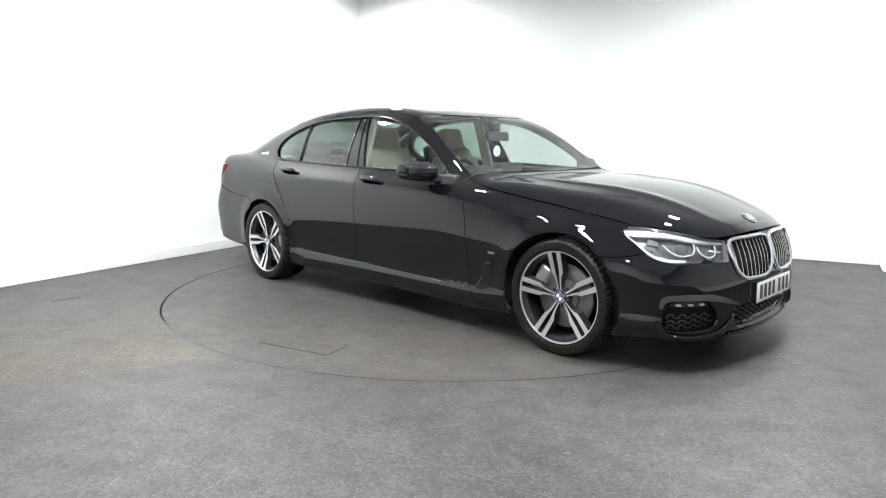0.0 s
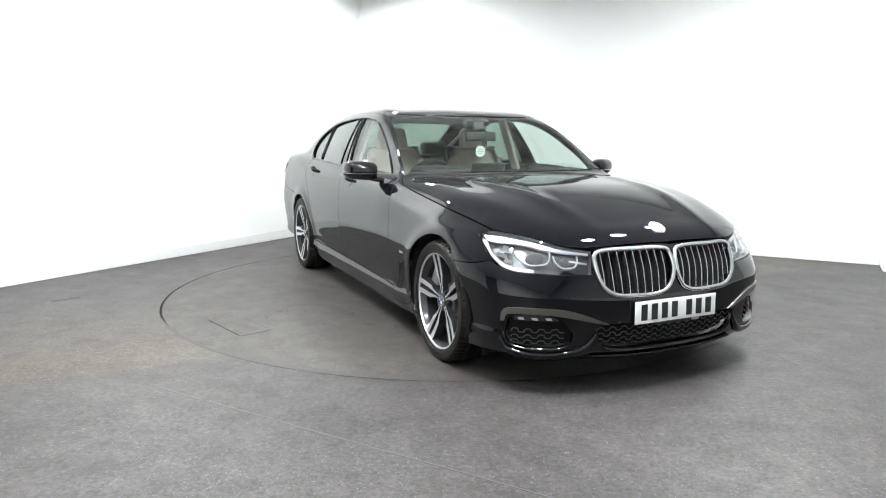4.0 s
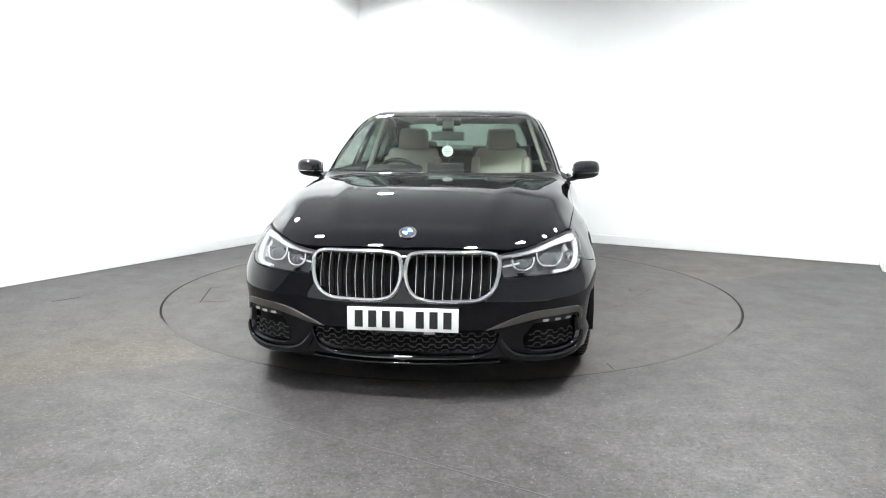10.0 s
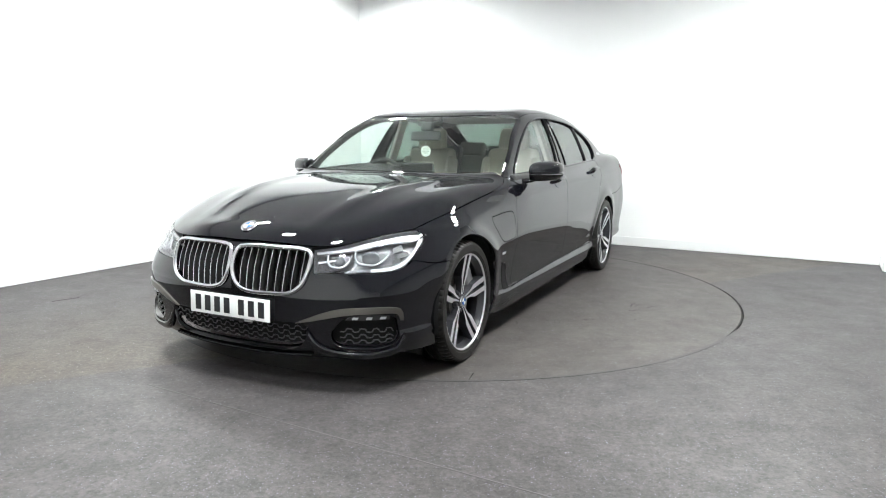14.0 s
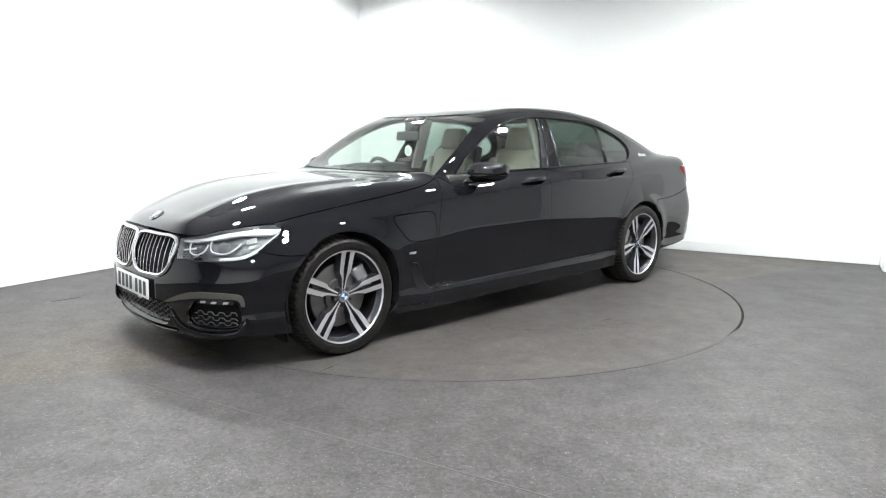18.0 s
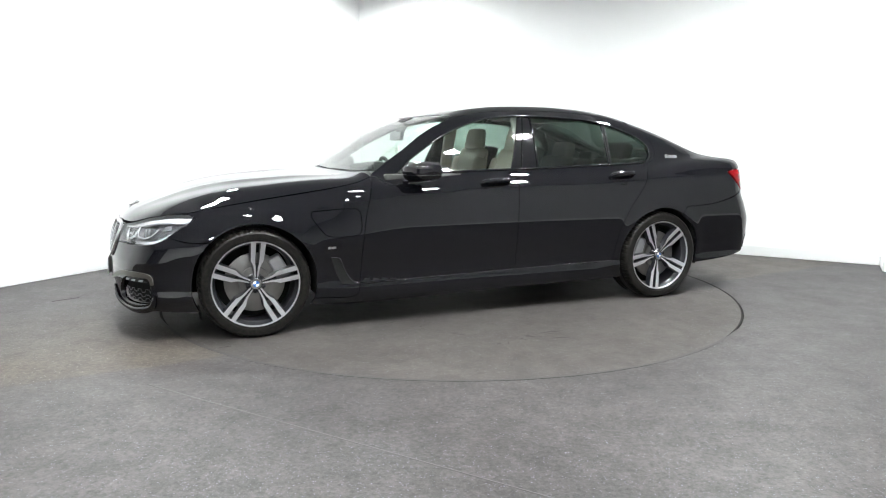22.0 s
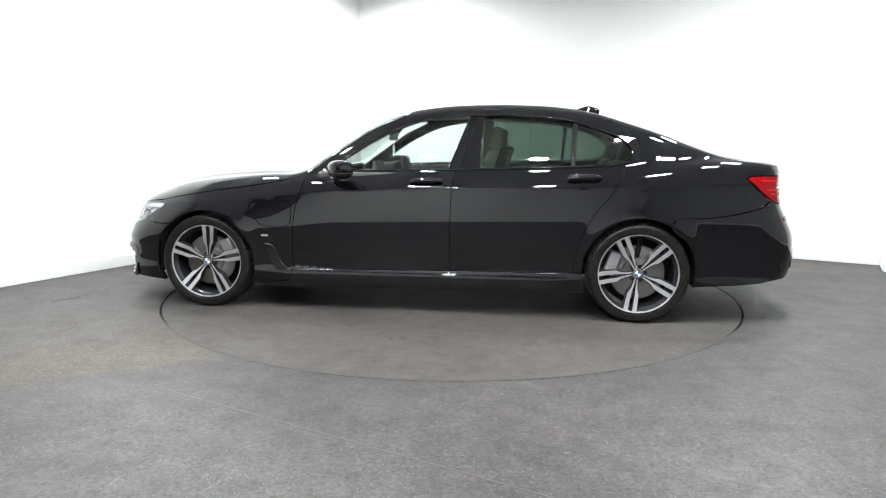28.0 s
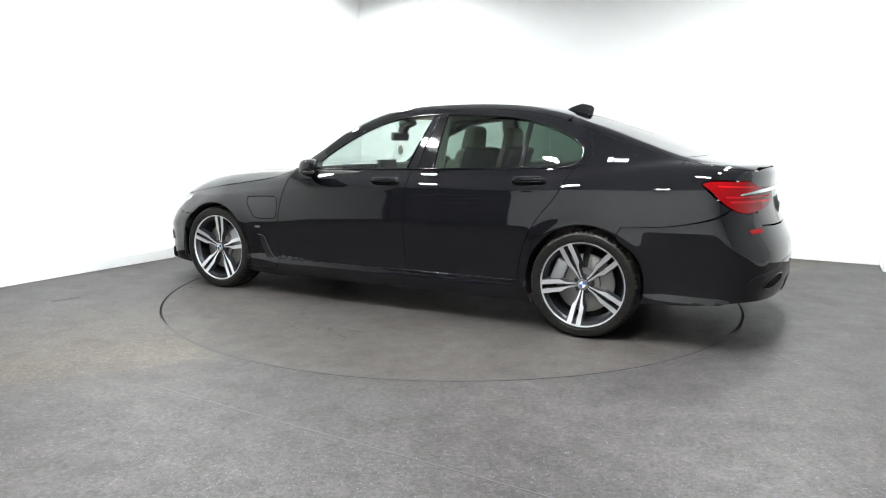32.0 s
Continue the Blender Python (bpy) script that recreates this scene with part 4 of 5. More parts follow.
def build_nose():
    for sgn in (1, -1):
        lift = (lambda q: from_nose(q)) if sgn > 0 else (lambda q: from_nose(np.array(q) * (-1, 1)))
        k = part("kidney_grille", lifted("kidney_grille", kidney_ring * (sgn, 1), from_nose, DARK_VOID, 0.04, -0.004, out=-0.05, thick=0.005), car, "chrome-framed kidney grille")
        q = from_nose(kidney_ring * (sgn, 1))
        n = normals_at(q)
        part("grille_frame", sweep("grille_frame", q + n * 0.003, 0.0115, CHROME, closed=True, n=10, flat=1.1), k, "broad chrome frame")
        c = kidney_ring
        for a in np.linspace(0.060, 0.405, 9):
            z = np.linspace(0.4, 0.8, 400)
            ok = inside_of(np.stack([np.full(400, a), z], 1), c)
            zz = np.linspace(z[ok].min(), z[ok].max(), 9)
            aa = a + 0.014 * ((zz - 0.60) / 0.1) * (a / 0.4) + 0.0
            p = from_nose(np.stack([aa * sgn, zz], 1))
            nn = normals_at(p)
            part("grille_slat", sweep("grille_slat", p - nn * 0.030, 0.0065, DARK_VOID, n=6, flat=3.2), k)
            part("slat_edge", sweep("slat_edge", p - nn * 0.004, 0.0024, CHROME, n=6), k, "chrome slat edge")
        # side intake
        it = part("side_intake", lifted("side_intake", intake_ring * (sgn, 1), from_nose, DARK_VOID, 0.05, -0.006, out=-0.045, thick=0.004), car, "black honeycomb side intake")
        for z in (0.264, 0.292, 0.320):
            wavy_grille("grille_bar", lift, 0.575, 0.82, z, -0.022, it)
        strake = ring([(0.374, 0.350), (0.44, 0.380), (0.521, 0.412), (0.58, 0.428), (0.66, 0.436), (0.80, 0.434), (0.836, 0.426), (0.850, 0.408), (0.853, 0.365)], [(0.853, 0.365), (0.838, 0.366)], [(0.838, 0.366), (0.830, 0.396), (0.812, 0.404), (0.79, 0.406), (0.66, 0.405), (0.60, 0.398), (0.521, 0.381), (0.44, 0.362), (0.374, 0.350)], step=0.02)
        part("bumper_strake", lifted("bumper_strake", strake * (sgn, 1), from_nose, STRAKE, 0.03, 0.0, out=0.009, thick=0.012), car, "grey metallic bumper strake")
        fog = part("fog_lamp", lifted("fog_lamp", ring([(0.60, 0.372), (0.795, 0.372)], [(0.795, 0.372), (0.80, 0.396)], [(0.80, 0.396), (0.63, 0.396)], [(0.63, 0.396), (0.60, 0.372)]) * (sgn, 1), from_nose, BLACK_PLASTIC, 0.03, 0.0, out=-0.012, thick=0.02), car, "slim lamp strip of three small lenses")
        for a in (0.645, 0.705, 0.765):
            lens = np.array([(a - 0.015, 0.3775), (a + 0.009, 0.377), (a + 0.015, 0.387), (a - 0.009, 0.388)])
            part("fog_lens", lifted("fog_lens", lens * (sgn, 1), from_nose, LAMP_WHITE, 0.02, 0.0, out=-0.004, thick=0.008), fog)
        # lower blade of the side intake
        p = fan_path(lift, [(0.432, 0.318), (0.452, 0.272), (0.49, 0.233), (0.55, 0.209), (0.64, 0.198), (0.75, 0.203), (0.835, 0.232), (0.862, 0.30)], 0.005)
        u = np.linspace(-1, 1, len(p))
        part("bumper_blade", sweep("bumper_blade", p, 0.018, PAINT, n=12, wide=0.004 + 0.020 * np.sqrt(1 - np.abs(u) ** 3), flat=0.6), car)
        # headlamp
        hl = part("headlamp", lifted("headlamp", lamp_ring * (sgn, 1), from_nose, LAMP_GREY, 0.03, 0.002, out=-0.055, thick=0.004), car, "clear-lensed twin projector headlamp")
        rim = from_nose(lamp_ring * (sgn, 1))
        nn = normals_at(rim)
        vs = np.concatenate([rim - nn * 0.002, rim - nn * 0.056])
        m = len(rim)
        part("lamp_bezel", mesh_of("lamp_bezel", vs, [(i, (i + 1) % m, m + (i + 1) % m, m + i) for i in range(m)], LAMP_GREY, True), hl)
        brow = ring([(0.470, 0.693), (0.585, 0.708), (0.767, 0.746), (0.94, 0.763), (1.03, 0.759)], [(1.03, 0.759), (1.00, 0.735), (0.94, 0.730)], [(0.94, 0.730), (0.84, 0.731), (0.76, 0.723), (0.62, 0.699), (0.470, 0.681)], [(0.470, 0.681), (0.470, 0.693)], step=0.02)
        part("lamp_brow", lifted("lamp_brow", brow * (sgn, 1), from_nose, LAMP_WHITE, 0.03, 0.0, out=-0.020, thick=0.02), hl, "pale light-guide brow")
        drl = ring([(0.72, 0.603), (0.80, 0.607), (0.865, 0.622), (0.925, 0.657), (0.99, 0.700), (1.035, 0.738)], [(1.035, 0.738), (1.005, 0.735)], [(1.005, 0.735), (0.96, 0.695), (0.905, 0.658), (0.855, 0.634), (0.80, 0.621), (0.72, 0.616)], [(0.72, 0.616), (0.72, 0.603)], step=0.02)
        part("light_guide", lifted("light_guide", drl * (sgn, 1), from_nose, LAMP_WHITE, 0.03, 0.0, out=-0.016, thick=0.02), hl, "pale light guide")
        bar = ring([(0.475, 0.648), (0.575, 0.664)], [(0.575, 0.664), (0.577, 0.656)], [(0.577, 0.656), (0.476, 0.640)], [(0.476, 0.640), (0.475, 0.648)], step=0.03)
        part("light_bar", lifted("light_bar", bar * (sgn, 1), from_nose, LAMP_WHITE, 0.03, 0.0, out=-0.030, thick=0.004), hl)
        for u_ring in ([(0.827, 0.694), (0.805, 0.670), (0.780, 0.652), (0.745, 0.638), (0.700, 0.638), (0.668, 0.645), (0.654, 0.668), (0.660, 0.706)], [(0.640, 0.680), (0.630, 0.656), (0.612, 0.637), (0.585, 0.625), (0.556, 0.625), (0.535, 0.632), (0.524, 0.652), (0.528, 0.684)]):
            edge = spline(u_ring, 0.008)
            part("projector_cup", lifted("projector_cup", edge * (sgn, 1), from_nose, LAMP_CUP, 0.02, 0.001, out=-0.044, thick=0.004), hl, "smoke-grey projector cup")
            q = from_nose(edge * (sgn, 1))
            nn = normals_at(q)
            part("projector_frame", sweep("projector_frame", q - nn * 0.022, 0.0042, LAMP_WHITE, n=8), hl, "open six-sided light ring")
            m = len(q)
            part("projector_wall", mesh_of("projector_wall", np.concatenate([q - nn * 0.024, q - nn * 0.046]), [(i, i + 1, m + i + 1, m + i) for i in range(m - 1)], LAMP_CHROME, True), hl)
            mid = edge.mean(0)
            place, nrm = on_body(from_nose, mid[0] * sgn, mid[1] + 0.008, -0.036)
            nrm = (nrm * 0.5 + Vector((1, 0.2 * sgn, 0)) * 0.5).normalized()
            wide = (edge[:, 0].max() - edge[:, 0].min()) * 0.30
            bm = bmesh.new()
            bmesh.ops.create_uvsphere(bm, u_segments=20, v_segments=10, radius=wide)
            bmesh.ops.transform(bm, matrix=facing(place, nrm) @ Matrix.Diagonal((0.85, 0.70, 0.22, 1)), verts=bm.verts[:])
            part("projector_lens", bm_mesh("projector_lens", bm, LENS), hl)
        # dark inner panel beside the grille, stepped reflector outside
        panel = ring([(0.470, 0.672), (0.515, 0.676)], [(0.515, 0.676), (0.520, 0.640), (0.545, 0.604)], [(0.545, 0.604), (0.470, 0.598)], [(0.470, 0.598), (0.470, 0.672)], step=0.02)
        part("inner_panel", lifted("inner_panel", panel * (sgn, 1), from_nose, BLACK_GRILLE, 0.03, 0.0, out=-0.034, thick=0.006), hl, "dark grey inner panel")
        for a0, a1, z0, z1 in ((0.845, 0.905, 0.690, 0.716), (0.862, 0.930, 0.664, 0.684), (0.830, 0.880, 0.640, 0.658)):
            step = ring([(a0, z0), (a1, z0 + 0.012)], [(a1, z0 + 0.012), (a1 - 0.006, z1 + 0.010)], [(a1 - 0.006, z1 + 0.010), (a0 + 0.004, z1)], [(a0 + 0.004, z1), (a0, z0)], step=0.02)
            part("reflector_step", lifted("reflector_step", step * (sgn, 1), from_nose, LAMP_CHROME, 0.03, 0.0, out=-0.036, thick=0.008), hl, "bright reflector step")
        part("lamp_lens", lifted("lamp_lens", lamp_ring * (sgn, 1), from_nose, LAMP_GLASS, 0.04, 0.003, out=0.0, thick=0.003), hl, "clear polycarbonate lens")
    # lower grille
    lg = part("lower_grille", lifted("lower_grille", low_ring, from_nose, DARK_VOID, 0.06, -0.006, out=-0.05, thick=0.004), car, "black honeycomb lower grille")
    for z in (0.238, 0.266, 0.294, 0.322):
        w = 0.36 if z < 0.24 else 0.41 if z < 0.27 else 0.43
        wavy_grille("grille_bar", from_nose, -w, w, z, -0.020, lg)
    p = fan_path(from_nose, [(-0.45, 0.195), (-0.25, 0.182), (0.0, 0.178), (0.25, 0.182), (0.45, 0.195)], 0.008)
    part("front_splitter", sweep("front_splitter", p, 0.010, PAINT, n=8, flat=0.6), car)
    # number plate: bars stand for its characters
    base = pose(2.560, 0, 0.400, 90, 0, 90) @ pose(0, 0, 0, -2)
    pl = part("number_plate", rounded("number_plate", (0.52, 0.111, 0.006), PLATE_WHITE, 0.002, segs=2), car, "white front plate with black bars")
    pl.matrix_basis = base
    places = [-0.205, -0.141, -0.077, -0.013, 0.081, 0.145, 0.209]
    for cx in places:
        b = part("character_bar", box_mesh("character_bar", (cx - 0.019, -0.0395, 0.003), (cx + 0.019, 0.0395, 0.0042), PLATE_INK), pl)
    b = part("legend_bar", box_mesh("legend_bar", (-0.13, -0.068, -0.004), (0.12, -0.058, 0.003), PLATE_INK), pl)
    b = part("legend_bar", box_mesh("legend_bar", (0.10, -0.067, -0.003), (0.15, -0.057, 0.0034), SATIN), pl)


LAMP_WHITE = material("pale_light_guide", (0.50, 0.51, 0.53), 0.25, 0.0, 0.5)
LENS = material("projector_lens", (0.10, 0.103, 0.11), 0.05, 0.2, 1.0)
LAMP_CUP = material("projector_cup_grey", (0.24, 0.24, 0.25), 0.25, 0.6)
build_nose()


def round_badge(name, m, r, parent):
    """A roundel: silver ring, black band, blue and white quarters."""
    k = part(name, disc_mesh(name, r, 0.006, CHROME), parent, "round blue and white badge")
    k.matrix_basis = m
    for a in range(4):
        bm = bmesh.new()
        c = bm.verts.new((0, 0, 0.0045))
        vs = [bm.verts.new((r * 0.55 * math.cos(t), r * 0.55 * math.sin(t), 0.0045)) for t in np.linspace(a * math.pi / 2, (a + 1) * math.pi / 2, 9)]
        for v0, v1 in zip(vs, vs[1:]):
            bm.faces.new((c, v0, v1))
        part("badge_quarter", bm_mesh("badge_quarter", bm, BLUE if a % 2 else WHITE_ENAMEL, False), k)
    bm = bmesh.new()
    ins = [bm.verts.new((r * 0.60 * math.cos(t), r * 0.60 * math.sin(t), 0.0042)) for t in np.linspace(0, 2 * math.pi, 33)[:-1]]
    outs = [bm.verts.new((r * 0.90 * math.cos(t), r * 0.90 * math.sin(t), 0.0042)) for t in np.linspace(0, 2 * math.pi, 33)[:-1]]
    for i in range(32):
        bm.faces.new((ins[i], outs[i], outs[(i + 1) % 32], ins[(i + 1) % 32]))
    part("badge_band", bm_mesh("badge_band", bm, BLACK_GRILLE, False), k)
    return k


place, nrm = on_body(from_above, 2.395, 0.0, 0.003)
round_badge("bonnet_badge", facing(place, nrm), 0.044, car)


# ---- tail ----
def build_tail():
    for sgn in (1, -1):
        tl = part("tail_lamp", lifted("tail_lamp", tail_ring * (sgn, 1), from_tail, RED_LENS, 0.03, 0.002, out=0.004, thick=0.02), car, "red wrap-around tail lamp")
        for z0, z1, a0, a1 in ((0.872, 0.884, 0.50, 0.88), (0.900, 0.910, 0.50, 0.90), (0.960, 0.968, 0.70, 0.93)):
            b = np.array([(a0, z0), (a0, z1), (a1, z1 + 0.006), (a1, z0 + 0.006)])
            b = ring(list(b[:2]), list(b[1:3]), list(b[2:]), [tuple(b[3]), tuple(b[0])], step=0.03)
            part("light_bar", lifted("light_bar", b * (sgn, 1), from_tail, RED_BRIGHT, 0.03, 0.0, out=0.0055, thick=0.003), tl, "brighter red light bar")
        refl = ring([(0.79, 0.727), (0.69, 0.733)], [(0.69, 0.733), (0.675, 0.707)], [(0.675, 0.707), (0.775, 0.704)], [(0.775, 0.704), (0.79, 0.727)])
        part("rear_reflector", lifted("rear_reflector", refl * (sgn, 1), from_tail, RED_LENS, 0.03, 0.0, out=0.004, thick=0.006), car, "small red reflector")
        trim = ring([(0.80, 0.345), (0.795, 0.43), (0.745, 0.468)], [(0.745, 0.468), (0.60, 0.495), (0.445, 0.525), (0.30, 0.53)], [(0.30, 0.53), (0.30, 0.40)], [(0.30, 0.40), (0.60, 0.36), (0.72, 0.340), (0.80, 0.345)])
        tr = part("diffuser_side", lifted("diffuser_side", trim * (sgn, 1), from_tail, GLOSS_BLACK, 0.03, 0.0, out=0.004, thick=0.02), car, "gloss black diffuser end")
        ex = ring([(0.69, 0.390), (0.685, 0.418), (0.65, 0.434), (0.52, 0.458), (0.49, 0.445)], [(0.49, 0.445), (0.49, 0.418), (0.53, 0.400), (0.65, 0.380), (0.69, 0.390)], step=0.02)
        q = from_tail(ex * (sgn, 1))
        part("exhaust_frame", sweep("exhaust_frame", q + normals_at(q) * 0.004, 0.006, GLOSS_BLACK, closed=True, n=8), tr, "dark exhaust frame")
        part("exhaust_bore", lifted("exhaust_bore", ex * (sgn, 1), from_tail, DARK_VOID, 0.03, 0.004, out=0.0065, thick=0.004), tr)
    bar = [(-0.825, 0.922), (-0.64, 0.934), (-0.42, 0.942), (0.0, 0.944), (0.42, 0.942), (0.64, 0.934), (0.825, 0.922)]
    p = fan_path(from_tail, bar, 0.006, 0.03)
    part("boot_bar", sweep("boot_bar", p, 0.011, CHROME, n=8, wide=np.interp(np.linspace(-1, 1, len(p)), (-1, -0.8, 0.8, 1), (0.005, 0.012, 0.012, 0.005)), flat=0.7), car, "full-width chrome bar")
    pl = part("number_plate", rounded("rear_number_plate", (0.52, 0.111, 0.006), PLATE_WHITE, 0.002, segs=2), car, "pale rear plate")
    pl.matrix_basis = pose(-2.440, 0, 0.83, 90, 0, -90)
    dif = both_ways(ring([(0.0, 0.40), (0.29, 0.40)], [(0.29, 0.40), (0.30, 0.315), (0.0, 0.312)]))
    part("rear_diffuser", lifted("rear_diffuser", dif, from_tail, BLACK_PLASTIC, 0.05, 0.0, out=0.006, thick=0.02), car, "black plastic diffuser")


build_tail()


# ---- door mirrors, aerial, wipers ----
def build_mirror(k):
    root = new("door_mirror")
    root.parent = car
    tagged(root, "black door mirror with a gloss housing")

    def shell(name, z0, z1, mat, grow=1.0):
        bm = bmesh.new()
        rows = []
        nu, nv = 20, 14
        for j in range(nv + 1):
            v = j / nv
            y = 0.905 + 0.208 * v
            end = (1 - abs(2 * v - 1) ** 3.5) ** 0.4 if 0 < v < 1 else 0.0
            row = []
            for i in range(nu):
                t = 2 * math.pi * i / nu
                c, s = math.cos(t), math.sin(t)
                sx = np.sign(c) * abs(c) ** (0.62 if c < 0 else 0.9)
                sz = np.sign(s) * abs(s) ** 0.75
                x = 0.665 - 0.10 * (v - 0.3) + 0.088 * sx * end * grow
                z = 1.013 + 0.012 * v + (0.071 if sz > 0 else 0.070) * sz * end * grow * (1.0 - 0.12 * v)
                z = min(max(z, z0), z1)
                row.append(bm.verts.new((x, k * y, z)))
            rows.append(row)
        for r0, r1 in zip(rows, rows[1:]):
            for i in range(nu):
                bm.faces.new((r0[i], r0[(i + 1) % nu], r1[(i + 1) % nu], r1[i]))
        bmesh.ops.remove_doubles(bm, verts=bm.verts[:], dist=1e-5)
        return part(name, bm_mesh(name, bm, mat), root)

    shell("mirror_cap", 1.002, 2.0, PAINT)
    shell("mirror_housing", 0.0, 0.998, GLOSS_BLACK, 0.97)
    bm = bmesh.new()
    vs = [bm.verts.new((0.580 - 0.05 * (v - 0.3), k * (0.92 + 0.155 * v), 1.015 + 0.045 * s)) for v, s in ((0, -1), (1, -0.8), (1.05, 0.2), (0.95, 0.9), (0.05, 1))]
    bm.faces.new(vs)
    part("mirror_glass", bm_mesh("mirror_glass", bm, CHROME, False), root, "mirror glass")
    q = np.array([(0.72, k * 0.865, 0.955), (0.71, k * 0.90, 0.958), (0.69, k * 0.94, 0.970), (0.675, k * 0.97, 0.985)])
    part("mirror_arm", sweep("mirror_arm", spline(q, 0.012), 0.020, GLOSS_BLACK, n=10, flat=0.8), root, "gloss black mirror arm")
    foot = ring([(0.90, 0.985), (0.72, 0.995), (0.66, 0.985)], [(0.66, 0.985), (0.68, 0.94), (0.76, 0.925), (0.84, 0.94), (0.90, 0.985)])
    me = lifted("mirror_foot", foot, from_side, GLOSS_BLACK, 0.03, 0.0, out=0.004, thick=0.006)
    part("mirror_foot", me if k > 0 else mirrored(me), root)


build_mirror(1)
build_mirror(-1)


def build_fin():
    bm = bmesh.new()
    rows = []
    for u in np.linspace(0, 1, 10):
        x = -0.965 - 0.20 * u
        h = 0.062 * min(1, (u / 0.55)) ** 0.8 * (1 if u < 0.93 else 0.8)
        w = 0.030 * (math.sin(math.pi * min(1, 0.12 + u * 0.8))) ** 0.7
        zb = float(roof_mid(x)) - 0.006
        rows.append([bm.verts.new((x - 0.012 * t, s * w * (1 - 0.75 * t), zb + (h + 0.006) * t)) for s, t in ((-1, 0), (-1, 0.5), (-1, 0.9), (0, 1), (1, 0.9), (1, 0.5), (1, 0))])
    for r0, r1 in zip(rows, rows[1:]):
        for i in range(6):
            bm.faces.new((r0[i], r0[i + 1], r1[i + 1], r1[i]))
    bm.faces.new(rows[-1])
    bm.faces.new(rows[0][::-1])
    part("roof_aerial", bm_mesh("roof_aerial", bm, PAINT), car, "black shark-fin aerial")


build_fin()

# ---- underside and arches ----
shell = ring([(1.26, 0.90), (0.4, 0.96), (-1.24, 1.0)], [(-1.24, 1.0), (-1.30, 0.80), (-1.10, 0.70)], [(-1.10, 0.70), (-0.96, 0.42)], [(-0.96, 0.42), (-0.98, 0.27)], [(-0.98, 0.27), (1.24, 0.24)], [(1.24, 0.24), (1.26, 0.50)], [(1.26, 0.50), (1.33, 0.72), (1.36, 0.80), (1.26, 0.90)])
pair("body_shell", lifted("body_shell", shell, from_side, DARK_VOID, 0.12, 0.0, out=-0.020, thick=0.004), car, "matt black inner shell")
part("underbody", rounded("underbody", (4.2, 1.20, 0.20), DARK_VOID, 0.04, at=(0.0, 0, 0.36)), car, "matt black underbody")
part("side_floor", rounded("side_floor", (2.30, 1.72, 0.10), DARK_VOID, 0.03, at=(0.16, 0, 0.25)), car)
for y in (-0.76, 0.76):
    part("air_deflector", rounded("air_deflector", (0.012, 0.14, 0.07), DARK_VOID, 0.004, at=(2.03, y * 0.97, 0.150), turn=(0, 8, 0), segs=2), car, "black rubber air deflector")
part("engine_shield", rounded("engine_shield", (0.62, 1.16, 0.36), DARK_VOID, 0.05, at=(2.10, 0, 0.42)), car)
part("boot_floor", rounded("boot_floor", (0.66, 1.2, 0.40), DARK_VOID, 0.05, at=(-2.05, 0, 0.55)), car)
for x in (FRONT_AXLE, REAR_AXLE):
    vs, fs = [], []
    R = ARCH + 0.006
    angles = np.linspace(-14, 194, 36)
    for a in angles:
        c, s = math.cos(radians(a)), math.sin(radians(a))
        vs += [(x + R * c, 0.925, HUB_Z + R * s), (x + (R + 0.02) * c, 0.56, HUB_Z + (R + 0.02) * s), (x, 0.56, HUB_Z)]
    for i in range(len(angles) - 1):
        a = 3 * i
        fs += [(a, a + 1, a + 4, a + 3), (a + 1, a + 2, a + 4)]
    me = mesh_of("arch_liner", vs, fs, DARK_VOID, True)
    part("arch_liner", me, car)
    part("arch_liner", mirrored(me), car)

# ---- wheels: y outwards from the wheel's middle ----
def spun(profile, n=96, bite=None):
    """Verts and faces of a profile of (radius, y) turned about the y axis; bite(i, k) sinks single points."""
    vs, fs = [], []
    m = len(profile)
    for i in range(n):
        c, s = math.cos(2 * math.pi * i / n), math.sin(2 * math.pi * i / n)
        for k, (r, y) in enumerate(profile):
            r -= bite(i, k) if bite else 0
            vs.append((r * c, y, r * s))
    for i in range(n):
        a, b = i * m, ((i + 1) % n) * m
        fs += [(a + k, a + k + 1, b + k + 1, b + k) for k in range(m - 1)]
    return vs, fs


def sharp_mesh(name, vf, mat, angle=40):
    me = mesh_of(name, *vf, mat, True)
    me.set_sharp_from_angle(angle=radians(angle))
    return me


